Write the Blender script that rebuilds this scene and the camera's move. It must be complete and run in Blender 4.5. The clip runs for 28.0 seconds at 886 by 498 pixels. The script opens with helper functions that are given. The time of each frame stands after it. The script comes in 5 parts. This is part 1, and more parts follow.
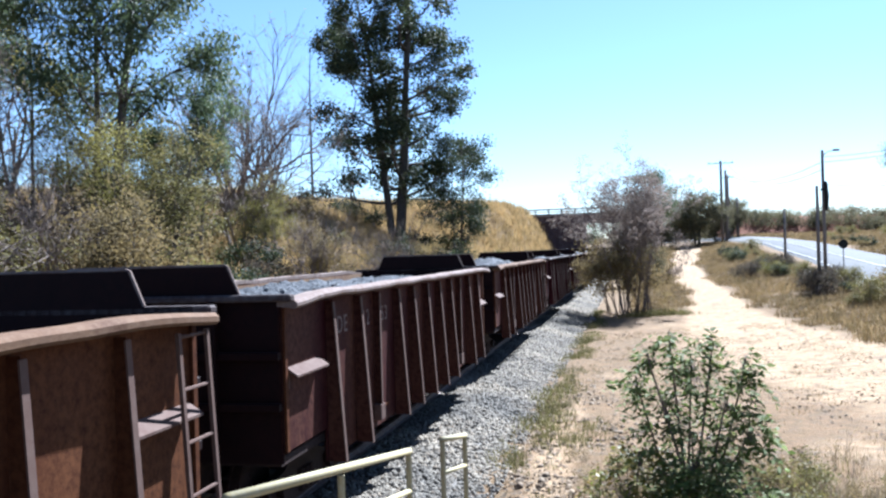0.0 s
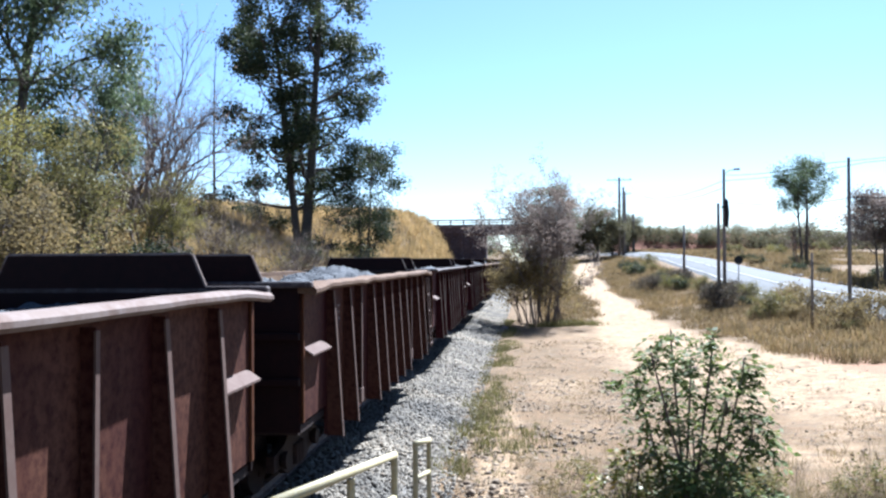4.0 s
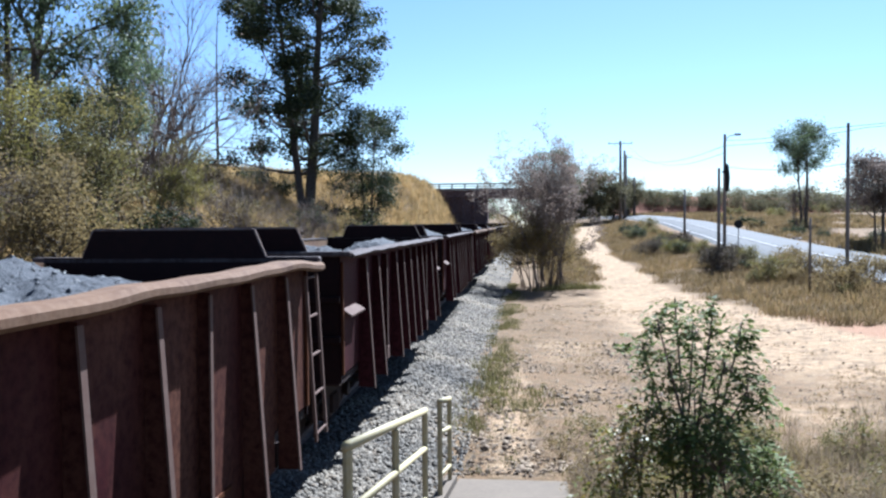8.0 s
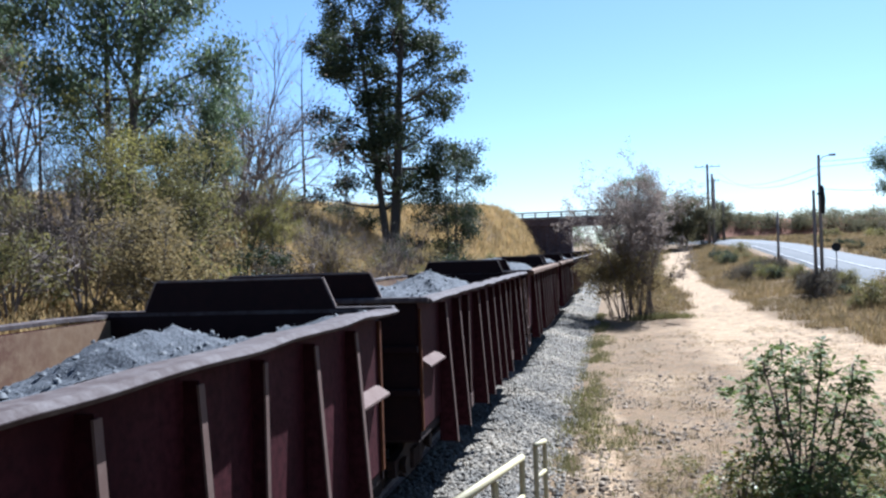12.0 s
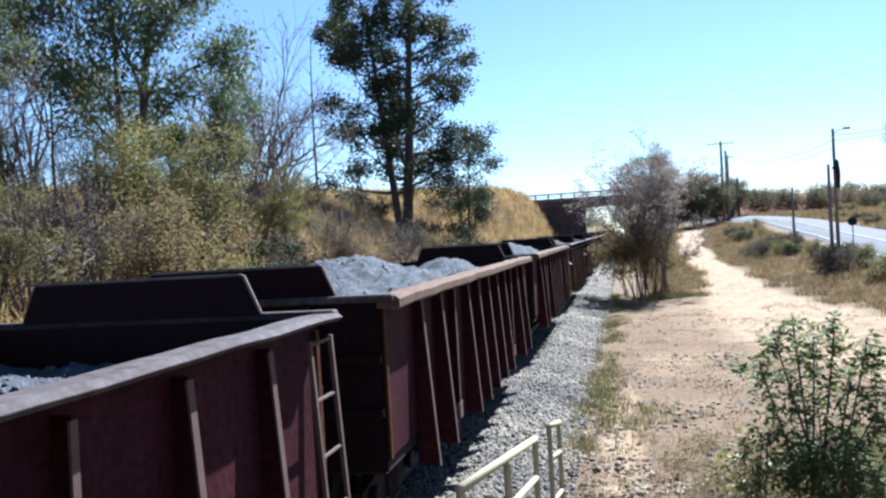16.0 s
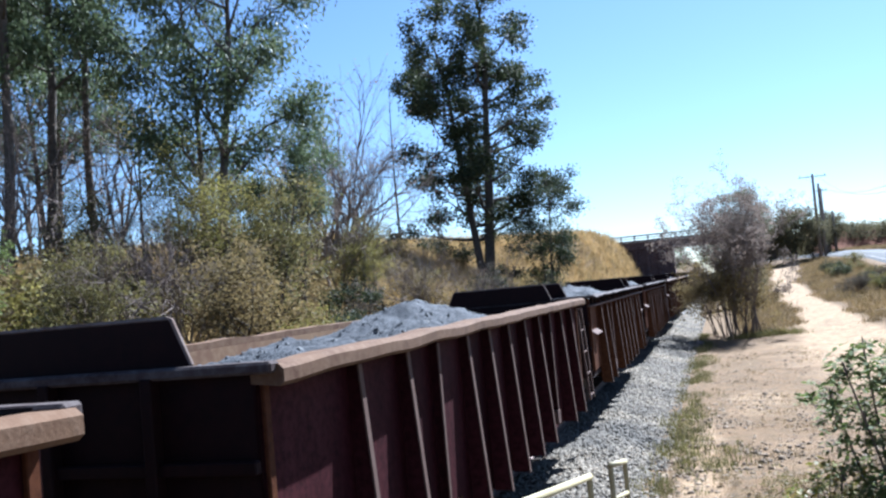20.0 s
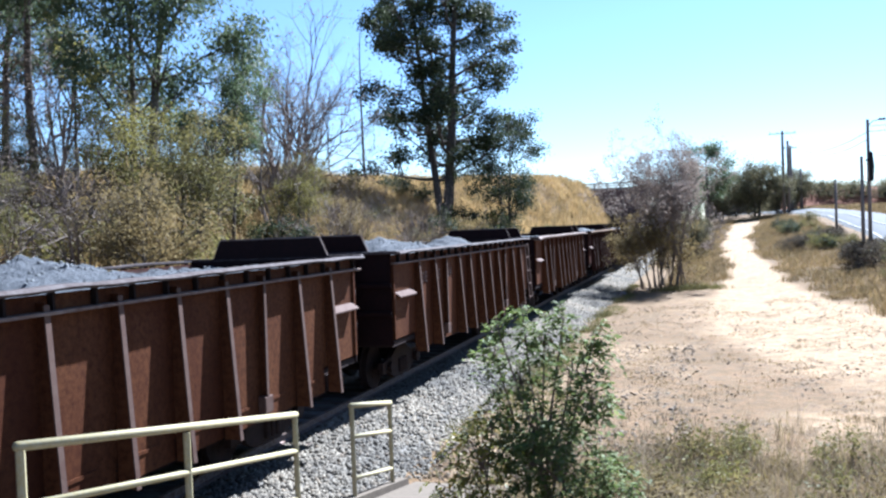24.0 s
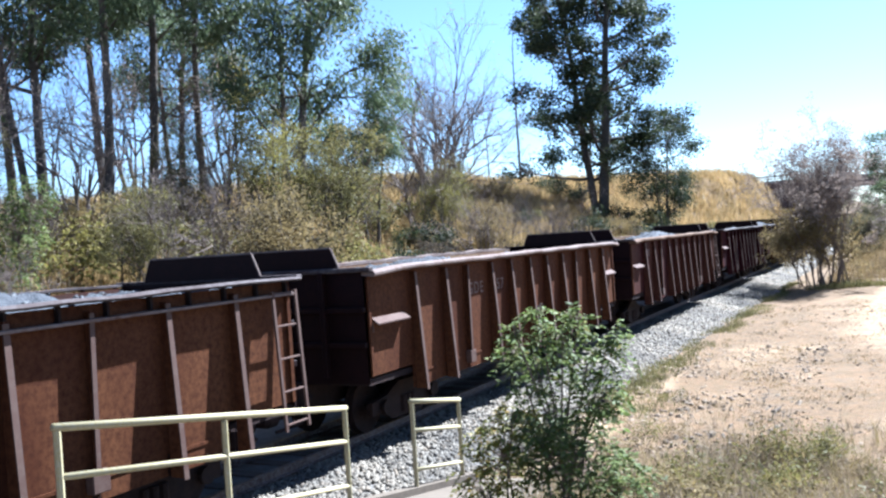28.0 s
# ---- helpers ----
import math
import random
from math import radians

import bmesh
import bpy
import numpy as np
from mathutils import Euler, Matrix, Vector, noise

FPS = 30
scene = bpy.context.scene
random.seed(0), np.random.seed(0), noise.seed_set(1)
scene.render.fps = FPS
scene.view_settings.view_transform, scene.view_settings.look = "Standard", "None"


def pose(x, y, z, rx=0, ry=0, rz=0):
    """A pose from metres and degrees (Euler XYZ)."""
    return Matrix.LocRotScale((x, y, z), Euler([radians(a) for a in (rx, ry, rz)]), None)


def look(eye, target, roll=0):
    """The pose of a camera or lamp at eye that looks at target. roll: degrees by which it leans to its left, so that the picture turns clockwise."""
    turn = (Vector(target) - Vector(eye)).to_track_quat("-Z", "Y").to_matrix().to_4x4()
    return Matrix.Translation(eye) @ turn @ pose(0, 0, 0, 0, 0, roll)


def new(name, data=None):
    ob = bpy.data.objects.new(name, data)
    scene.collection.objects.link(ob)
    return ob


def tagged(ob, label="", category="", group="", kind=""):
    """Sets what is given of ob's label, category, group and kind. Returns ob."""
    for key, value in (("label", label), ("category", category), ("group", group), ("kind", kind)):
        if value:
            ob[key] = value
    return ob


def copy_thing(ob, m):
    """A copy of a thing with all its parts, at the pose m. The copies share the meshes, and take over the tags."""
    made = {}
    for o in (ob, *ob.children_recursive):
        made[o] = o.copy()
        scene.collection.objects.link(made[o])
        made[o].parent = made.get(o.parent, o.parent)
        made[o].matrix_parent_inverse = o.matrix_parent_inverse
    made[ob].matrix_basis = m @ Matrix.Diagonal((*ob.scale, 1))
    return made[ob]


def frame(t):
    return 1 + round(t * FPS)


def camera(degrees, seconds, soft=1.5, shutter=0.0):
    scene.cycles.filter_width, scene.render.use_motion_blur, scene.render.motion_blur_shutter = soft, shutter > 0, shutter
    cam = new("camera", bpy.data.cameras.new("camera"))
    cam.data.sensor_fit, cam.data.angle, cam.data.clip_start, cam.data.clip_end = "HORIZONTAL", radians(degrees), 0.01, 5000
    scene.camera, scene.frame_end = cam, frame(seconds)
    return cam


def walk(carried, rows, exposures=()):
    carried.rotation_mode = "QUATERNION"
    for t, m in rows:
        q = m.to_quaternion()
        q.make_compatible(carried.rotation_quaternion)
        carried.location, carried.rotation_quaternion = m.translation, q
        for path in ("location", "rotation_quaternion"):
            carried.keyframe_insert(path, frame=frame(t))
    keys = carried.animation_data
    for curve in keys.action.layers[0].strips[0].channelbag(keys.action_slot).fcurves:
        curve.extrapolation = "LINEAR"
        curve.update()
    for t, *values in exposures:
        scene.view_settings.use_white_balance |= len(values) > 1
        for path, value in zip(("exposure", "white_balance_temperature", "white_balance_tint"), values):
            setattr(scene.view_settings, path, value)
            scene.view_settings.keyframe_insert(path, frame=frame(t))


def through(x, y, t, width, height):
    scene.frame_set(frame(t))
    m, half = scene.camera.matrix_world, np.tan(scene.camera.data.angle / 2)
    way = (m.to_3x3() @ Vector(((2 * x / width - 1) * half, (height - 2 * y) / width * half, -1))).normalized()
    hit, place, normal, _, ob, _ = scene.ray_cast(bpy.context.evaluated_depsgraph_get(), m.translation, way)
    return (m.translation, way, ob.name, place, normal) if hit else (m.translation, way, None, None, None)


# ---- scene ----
# ---------------- camera ----------------
PATH = [
    (0, 2.209, 0.716, 3.311, 12.21, 0.20, -1.71),
    (0.5, 2.155, 0.853, 3.254, 10.36, 0.33, -2.13),
    (1, 2.142, 0.891, 3.246, 9.66, 0.15, -0.34),
    (1.5, 2.116, 0.917, 3.222, 10.12, -1.12, -0.21),
    (2, 1.994, 0.842, 3.252, 16.25, -1.95, 0.31),
    (2.5, 1.812, 0.871, 3.239, 20.82, -1.57, 1.34),
    (3, 1.602, 0.944, 3.238, 13.51, 0.73, 0.33),
    (3.5, 1.433, 1.106, 3.156, 5.65, 1.21, -0.81),
    (5.5, 1.102, 0.340, 3.272, 5.69, -1.12, 0.74),
    (6, 1.094, 0.356, 3.270, 4.86, -1.21, 0.60),
    (6.5, 1.102, 0.310, 3.287, 4.98, -1.62, 0.25),
    (7, 1.119, 0.254, 3.291, 5.37, -1.64, -0.22),
    (7.5, 1.122, 0.243, 3.297, 5.32, -1.54, -0.38),
    (8, 1.136, 0.227, 3.287, 5.41, -1.70, -0.45),
    (8.5, 1.129, 0.271, 3.283, 4.94, -1.76, -0.52),
    (9, 1.133, 0.199, 3.299, 5.50, -1.62, -0.38),
    (9.5, 1.128, 0.269, 3.270, 5.60, -1.32, -0.83),
    (10, 1.125, 0.323, 3.244, 5.65, -0.95, -0.98),
    (10.5, 1.120, 0.340, 3.243, 6.35, -0.31, -0.53),
    (11, 1.067, 0.359, 3.324, 8.19, -0.68, -1.24),
    (11.5, 1.048, 0.290, 3.402, 9.44, 0.70, -1.97),
    (12, 1.054, 0.266, 3.430, 10.88, 0.35, -1.88),
    (12.5, 1.055, 0.234, 3.432, 11.21, 0.05, -2.01),
    (14.5, 1.074, 0.168, 3.428, 11.44, -0.65, -2.82),
    (15, 1.092, 0.147, 3.440, 12.02, -0.58, -3.17),
    (15.5, 1.099, 0.171, 3.442, 12.03, -0.68, -3.22),
    (16, 1.106, 0.281, 3.422, 11.86, -0.64, -3.30),
    (16.5, 1.099, 0.236, 3.438, 11.63, -0.75, -3.08),
    (17, 1.100, 0.159, 3.449, 12.13, -0.69, -2.91),
    (17.5, 1.095, 0.090, 3.481, 12.30, -1.11, -2.85),
    (18, 1.093, 0.000, 3.502, 12.83, -1.34, -2.99),
    (18.5, 1.130, 0.009, 3.478, 12.91, -1.10, -2.84),
    (19, 1.299, 0.090, 3.381, 15.28, 1.17, -3.30),
    (19.5, 1.380, 0.364, 3.352, 16.11, 0.75, -3.25),
    (20, 1.447, 0.583, 3.240, 17.36, 2.94, -5.13),
    (20.5, 1.559, 0.508, 3.304, 14.17, 4.29, -5.79),
    (21, 1.940, 0.533, 3.293, 20.96, 3.27, -3.58),
    (21.5, 2.175, 0.716, 3.288, 20.03, 1.21, -5.11),
    (23.5, 3.555, 0.744, 3.262, 19.37, -2.90, -1.10),
    (24, 4.113, 0.609, 3.284, 16.80, -1.28, -2.22),
    (24.5, 4.570, 0.515, 3.302, 17.45, -2.25, -0.99),
    (25, 4.879, 0.504, 3.265, 20.74, -1.16, -2.01),
    (25.5, 5.160, 0.485, 3.255, 21.22, -1.34, -1.46),
    (26, 5.394, 0.539, 3.203, 25.84, -1.73, -1.56),
    (26.5, 5.482, 0.476, 3.261, 24.20, -2.26, -1.71),
    (27, 5.553, 0.569, 3.244, 28.61, -1.62, -1.80),
    (27.5, 5.586, 0.622, 3.259, 29.83, -0.66, -2.26),
    (28, 5.624, 0.638, 3.263, 28.07, -0.62, -3.67),
]


def aimed(x, y, z, yaw, pitch, roll):
    """A camera pose from a place and from yaw to the left, pitch up and roll in degrees."""
    a, p = radians(yaw), radians(pitch)
    ahead = Vector((-math.sin(a) * math.cos(p), math.cos(a) * math.cos(p), math.sin(p)))
    eye = Vector((x, y, z))
    return look(eye, eye + ahead, roll)


cam = camera(54.0, 28.0, soft=2.4)
EXPOSURES = [(t, e, k, 10) for t, e, k in ((0, 2.38, 5170), (1, 2.1, 5120), (2, 2.25, 5170), (3, 2.5, 5270), (6, 2.09, 5170), (8, 2.1, 5170), (12, 2.1, 5170), (16, 2.22, 5170), (19, 2.25, 5170), (21, 2.2, 5120), (24, 2.44, 5130), (26, 2.62, 5130), (28, 2.7, 5130))]
walk(cam, [(t, aimed(*v)) for t, *v in PATH], EXPOSURES)

# ---------------- light ----------------
SUN_TO = Vector((0.215, 0.65, 0.72)).normalized()      # towards the sun
world = bpy.data.worlds.new("sky")
scene.world = world
world.use_nodes = True
wn, wl = world.node_tree.nodes, world.node_tree.links
sky = wn.new("ShaderNodeTexSky")
sky.sky_type, sky.sun_disc = "NISHITA", False
sky.sun_elevation = math.asin(SUN_TO.z)
sky.sun_rotation = math.atan2(SUN_TO.x, SUN_TO.y)
sky.altitude, sky.air_density, sky.dust_density, sky.ozone_density = 800, 1.0, 0.35, 2.0
wl.new(sky.outputs[0], wn["Background"].inputs[0])
wn["Background"].inputs[1].default_value = 0.035
sun = new("sun", bpy.data.lights.new("sun", "SUN"))
sun.data.energy, sun.data.angle, sun.data.color = 5.0, radians(0.6), (1.0, 0.95, 0.87)
sun.matrix_world = look(SUN_TO * 60, (0, 0, 0))


# ---------------- helpers ----------------
def sm(a, b, v):
    t = min(max((v - a) / (b - a), 0.0), 1.0)
    return t * t * (3 - 2 * t)


class Acc:
    """Collects the corners and faces of one mesh."""

    def __init__(self):
        self.v, self.f = [], []

    def add(self, verts, faces):
        n = len(self.v)
        self.v += [tuple(p) for p in verts]
        self.f += [tuple(i + n for i in q) for q in faces]
        return self

    def box(self, a, b, c=0.0):
        """A box from corner a to corner b with chamfered edges of width c."""
        m = [(a[k] + b[k]) / 2 for k in range(3)]
        h = [abs(b[k] - a[k]) / 2 for k in range(3)]
        c = min(c, 0.45 * min(h))
        if c <= 0:
            vs = [(m[0] + sx * h[0], m[1] + sy * h[1], m[2] + sz * h[2]) for sx in (-1, 1) for sy in (-1, 1) for sz in (-1, 1)]
            return self.add(vs, [(0, 1, 3, 2), (4, 6, 7, 5), (0, 4, 5, 1), (2, 3, 7, 6), (0, 2, 6, 4), (1, 5, 7, 3)])
        vs, at = [], {}
        for sx in (-1, 1):
            for sy in (-1, 1):
                for sz in (-1, 1):
                    for k in range(3):
                        s = (sx, sy, sz)
                        p = [m[i] + s[i] * (h[i] - (0 if i == k else c)) for i in range(3)]
                        at[s + (k,)] = len(vs)
                        vs.append(p)
        fs = []
        for k in range(3):
            i, j = (k + 1) % 3, (k + 2) % 3
            for s in (-1, 1):
                ring = []
                for si, sj in ((-1, -1), (1, -1), (1, 1), (-1, 1)):
                    q = [0, 0, 0]
                    q[k], q[i], q[j] = s, si, sj
                    ring.append(at[tuple(q) + (k,)])
                fs.append(tuple(ring if s > 0 else ring[::-1]))
            for si in (-1, 1):
                for sj in (-1, 1):
                    q, r = [0, 0, 0], [0, 0, 0]
                    q[i] = r[i] = si
                    q[j] = r[j] = sj
                    q[k], r[k] = -1, 1
                    fs.append((at[tuple(q) + (i,)], at[tuple(r) + (i,)], at[tuple(r) + (j,)], at[tuple(q) + (j,)]))
        for s in [(x, y, z) for x in (-1, 1) for y in (-1, 1) for z in (-1, 1)]:
            fs.append((at[s + (0,)], at[s + (1,)], at[s + (2,)]))
        return self.add(vs, fs)

    def tube(self, pts, radii, n=6, cap=True):
        pts = [Vector(p) for p in pts]
        vs, fs, side = [], [], None
        for i, p in enumerate(pts):
            d = (pts[min(i + 1, len(pts) - 1)] - pts[max(i - 1, 0)])
            d = d.normalized() if d.length > 1e-9 else Vector((0, 0, 1))
            if side is None:
                side = d.orthogonal().normalized()
            side = (side - d * side.dot(d))
            side = side.normalized() if side.length > 1e-6 else d.orthogonal().normalized()
            up = d.cross(side)
            r = radii[i] if isinstance(radii, (list, tuple)) else radii
            for k in range(n):
                a = 2 * math.pi * k / n
                vs.append(p + (side * math.cos(a) + up * math.sin(a)) * r)
        for i in range(len(pts) - 1):
            for k in range(n):
                fs.append((i * n + k, i * n + (k + 1) % n, (i + 1) * n + (k + 1) % n, (i + 1) * n + k))
        if cap:
            fs.append(tuple(range(n - 1, -1, -1)))
            fs.append(tuple((len(pts) - 1) * n + k for k in range(n)))
        return self.add(vs, fs)

    def prism(self, ring, off):
        """A flat ring of corners, thickened by the vector off."""
        n = len(ring)
        vs = [tuple(p) for p in ring] + [tuple(p[k] + off[k] for k in range(3)) for p in ring]
        fs = [tuple(range(n - 1, -1, -1)), tuple(range(n, 2 * n))]
        fs += [(i, (i + 1) % n, n + (i + 1) % n, n + i) for i in range(n)]
        return self.add(vs, fs)

    def mesh(self, name, fix=True, smooth=False):
        me = bpy.data.meshes.new(name)
        me.from_pydata(self.v, [], self.f)
        if fix:
            bm = bmesh.new()
            bm.from_mesh(me)
            bmesh.ops.recalc_face_normals(bm, faces=bm.faces)
            bm.to_mesh(me)
            bm.free()
        if smooth:
            me.polygons.foreach_set("use_smooth", [True] * len(me.polygons))
        return me


def part(name, shape, material, parent=None, label="", smooth=False, fix=True):
    """Links a shape (Acc or mesh) as one mesh object under a thing or a part."""
    me = shape.mesh(name, fix, smooth) if isinstance(shape, Acc) else shape
    if material is not None and not me.materials:
        me.materials.append(material)
    ob = new(name, me)
    ob.parent = parent
    return tagged(ob, label=label)


def thing(name, m, label, category, group=""):
    ob = new(name)
    ob.empty_display_size = 0.1
    ob.matrix_basis = m
    return tagged(ob, label, category, group)


def array_mesh(name, verts, faces):
    """A mesh from an array of corners (n, 3) and of faces (m, 3 or 4)."""
    me = bpy.data.meshes.new(name)
    nf, k = faces.shape
    me.vertices.add(len(verts))
    me.vertices.foreach_set("co", np.asarray(verts, np.float32).ravel())
    me.loops.add(nf * k)
    me.loops.foreach_set("vertex_index", np.asarray(faces, np.int32).ravel())
    me.polygons.add(nf)
    me.polygons.foreach_set("loop_start", np.arange(0, nf * k, k, dtype=np.int32))
    me.update(calc_edges=True)
    me.validate()
    return me


# ---------------- materials ----------------
def shader(name):
    m = bpy.data.materials.new(name)
    m.use_nodes = True
    nt = m.node_tree
    return m, nt.nodes, nt.links, nt.nodes["Principled BSDF"]


def noise_node(n, l, scale, detail=4, rough=0.6, stretch=None, space="Object"):
    tc = n.new("ShaderNodeTexCoord")
    t = n.new("ShaderNodeTexNoise")
    t.inputs["Scale"].default_value, t.inputs["Detail"].default_value, t.inputs["Roughness"].default_value = scale, detail, rough
    if stretch:
        mp = n.new("ShaderNodeMapping")
        mp.inputs["Scale"].default_value = stretch
        l.new(tc.outputs[space], mp.inputs[0])
        l.new(mp.outputs[0], t.inputs["Vector"])
    else:
        l.new(tc.outputs[space], t.inputs["Vector"])
    return t.outputs["Fac"]


def ramp(n, l, fac, stops):
    r = n.new("ShaderNodeValToRGB")
    e = r.color_ramp.elements
    while len(e) < len(stops):
        e.new(0.5)
    for k, (p, c) in enumerate(stops):
        e[k].position = p
        e[k].color = (*c, 1) if len(c) == 3 else c
    l.new(fac, r.inputs[0])
    return r.outputs[0]


def mix(n, l, fac, a, b, kind="MIX"):
    x = n.new("ShaderNodeMix")
    x.data_type, x.blend_type = "RGBA", kind
    for sock, v in ((x.inputs[0], fac), (x.inputs[6], a), (x.inputs[7], b)):
        if isinstance(v, (int, float)):
            sock.default_value = v
        elif isinstance(v, tuple):
            sock.default_value = (*v, 1)
        else:
            l.new(v, sock)
    return x.outputs[2]


def bump(n, l, bsdf, height, strength, dist):
    b = n.new("ShaderNodeBump")
    b.inputs["Strength"].default_value, b.inputs["Distance"].default_value = strength, dist
    l.new(height, b.inputs["Height"])
    l.new(b.outputs[0], bsdf.inputs["Normal"])


def rough_mat(name, c1, c2, c3, s1=0.7, s2=9.0, rough=0.85, bd=0.01, bs=0.5, stretch=None, metal=0.0, vary=0.0, spec=0.12):
    """A worn surface: two tones by large stains, a third by fine grain, and fine relief."""
    m, n, l, p = shader(name)
    big = noise_node(n, l, s1, 5, 0.65, stretch)
    fine = noise_node(n, l, s2, 6, 0.7)
    a = ramp(n, l, big, [(0.38, c1), (0.66, c2)])
    col = mix(n, l, ramp(n, l, fine, [(0.42, (0, 0, 0)), (0.72, (1, 1, 1))]), a, c3)
    if vary:
        oi = n.new("ShaderNodeObjectInfo")
        col = mix(n, l, 1.0, col, ramp(n, l, oi.outputs["Random"], [(0, (1 - vary,) * 3), (1, (1 + vary,) * 3)]), "MULTIPLY")
    l.new(col, p.inputs["Base Color"])
    p.inputs["Roughness"].default_value, p.inputs["Metallic"].default_value = rough, metal
    p.inputs["Specular IOR Level"].default_value = spec
    bump(n, l, p, fine, bs, bd)
    return m


def leaf_mat(name, tones, through=0.35, rough=0.6, spec=0.125):
    """Leaves or blades in several tones, one to each leaf, that let some light through."""
    m, n, l, p = shader(name)
    g = n.new("ShaderNodeNewGeometry")
    k = len(tones)
    col = ramp(n, l, g.outputs["Random Per Island"], [(i / max(k - 1, 1), c) for i, c in enumerate(tones)])
    big = noise_node(n, l, 0.45, 2)
    col = mix(n, l, 1.0, col, ramp(n, l, big, [(0.3, (0.62, 0.64, 0.66)), (0.7, (1.32, 1.28, 1.18))]), "MULTIPLY")
    l.new(col, p.inputs["Base Color"])
    p.inputs["Roughness"].default_value = rough
    p.inputs["Specular IOR Level"].default_value = spec
    tr = n.new("ShaderNodeBsdfTranslucent")
    l.new(col, tr.inputs["Color"])
    ms = n.new("ShaderNodeMixShader")
    ms.inputs[0].default_value = through
    l.new(p.outputs[0], ms.inputs[1])
    l.new(tr.outputs[0], ms.inputs[2])
    l.new(ms.outputs[0], n["Material Output"].inputs["Surface"])
    return m


STEEL = rough_mat("rust_brown_paint", (0.050, 0.0170, 0.0080), (0.090, 0.0370, 0.0160), (0.026, 0.0085, 0.0050), 0.9, 16, 0.7, 0.004, 0.35, (1, 1, 0.25), 0, 0, 0.05)
STEEL_RED = rough_mat("maroon_paint", (0.0275, 0.0056, 0.0070), (0.0779, 0.0344, 0.0215), (0.0148, 0.0032, 0.0045), 0.8, 14, 0.7, 0.004, 0.35, (1, 1, 0.25), 0, 0, 0.05)
STEEL_OLD = rough_mat("old_brown_paint", (0.0151, 0.0019, 0.0031), (0.0460, 0.0120, 0.0145), (0.0082, 0.0010, 0.0020), 0.9, 16, 0.7, 0.004, 0.35, (1, 1, 0.25), 0, 0, 0.05)
# Maroon end paint, darkened so the colour itself carries the ends' shade.
STEEL_SHADED = rough_mat("shaded_end_paint", (0.0077, 0.0023, 0.0024), (0.0126, 0.0038, 0.0036), (0.0045, 0.0016, 0.0020), 0.8, 12, 0.7, 0.004, 0.35, (1, 1, 0.3), 0, 0, 0.1)
STEEL_DARK = rough_mat("dark_steel", (0.016, 0.0102, 0.0095), (0.0293, 0.0168, 0.0139), (0.0106, 0.0076, 0.0074), 1.2, 14, 0.8, 0.005)
RIB_EDGE = rough_mat("worn_rib_edge", (0.0843, 0.0533, 0.0424), (0.0602, 0.032, 0.024), (0.0963, 0.0656, 0.0528), 1.6, 12, 0.8, 0.004, 0.4, (1, 1, 0.4))
LIP_TAN = rough_mat("tan_dusty_steel", (0.1033, 0.0600, 0.0340), (0.0640, 0.0327, 0.0184), (0.1230, 0.0790, 0.0503), 2.6, 13, 0.85, 0.012)
LIP_GREY = rough_mat("grey_dusty_steel", (0.1403, 0.1060, 0.0888), (0.0911, 0.0542, 0.0414), (0.1754, 0.1413, 0.1266), 1.5, 9, 0.85, 0.008)
LIP_DARK = rough_mat("dark_dusty_steel", (0.0477, 0.0358, 0.0341), (0.0273, 0.0165, 0.0148), (0.0898, 0.0778, 0.075), 1.5, 9, 0.8, 0.006)
INSIDE = rough_mat("scoured_tan_steel", (0.1569, 0.0987, 0.0547), (0.0987, 0.0511, 0.0312), (0.1803, 0.1221, 0.0745), 0.9, 7, 0.8, 0.006, 0.5, (1, 1, 0.35))
INSIDE_DARK = rough_mat("scoured_brown_steel", (0.0419, 0.0177, 0.0142), (0.0696, 0.0305, 0.0206), (0.0298, 0.0142, 0.0106), 0.9, 7, 0.8, 0.006)
ORE = rough_mat("grey_ore", (0.058, 0.063, 0.071), (0.092, 0.097, 0.106), (0.030, 0.033, 0.039), 2.2, 26, 0.8, 0.05, 0.9)
WHITE_PAINT = rough_mat("faded_white_paint", (0.1603, 0.1196, 0.1032), (0.1013, 0.0660, 0.0549), (0.2025, 0.1609, 0.1435), 4, 22, 0.8)
CREAM = rough_mat("cream_yellow_paint", (0.2989, 0.2535, 0.1356), (0.2719, 0.2265, 0.1136), (0.3259, 0.2989, 0.208), 2.5, 30, 0.55, 0.002)
CONCRETE = rough_mat("worn_concrete", (0.1029, 0.0838, 0.063), (0.0789, 0.0639, 0.0492), (0.1197, 0.0971, 0.0729), 0.9, 14, 0.9, 0.006)
BRIDGE_MAT = rough_mat("stained_concrete", (0.1207, 0.0817, 0.0745), (0.0781, 0.0497, 0.0483), (0.1562, 0.1172, 0.1065), 0.25, 2.5, 0.9, 0.01, 0.5, (1, 1, 0.3))
PALE = rough_mat("pale_concrete", (0.1789, 0.1576, 0.1448), (0.1278, 0.1108, 0.1022), (0.213, 0.1917, 0.1789), 0.8, 8, 0.9)
WOOD_POLE = rough_mat("weathered_pole", (0.150, 0.125, 0.108), (0.100, 0.080, 0.072), (0.190, 0.165, 0.145), 1.0, 12, 0.9, 0.006, 0.5, (4, 4, 0.3))
BLACK = rough_mat("black_metal", (0.0142, 0.0142, 0.0156), (0.0213, 0.0213, 0.0213), (0.0106, 0.0106, 0.0106), 3, 20, 0.6)
RAIL_STEEL = rough_mat("rail_steel", (0.1136, 0.071, 0.0568), (0.071, 0.0426, 0.0355), (0.213, 0.1917, 0.1775), 2, 18, 0.5, 0.002, 0.4, None, 0.5)
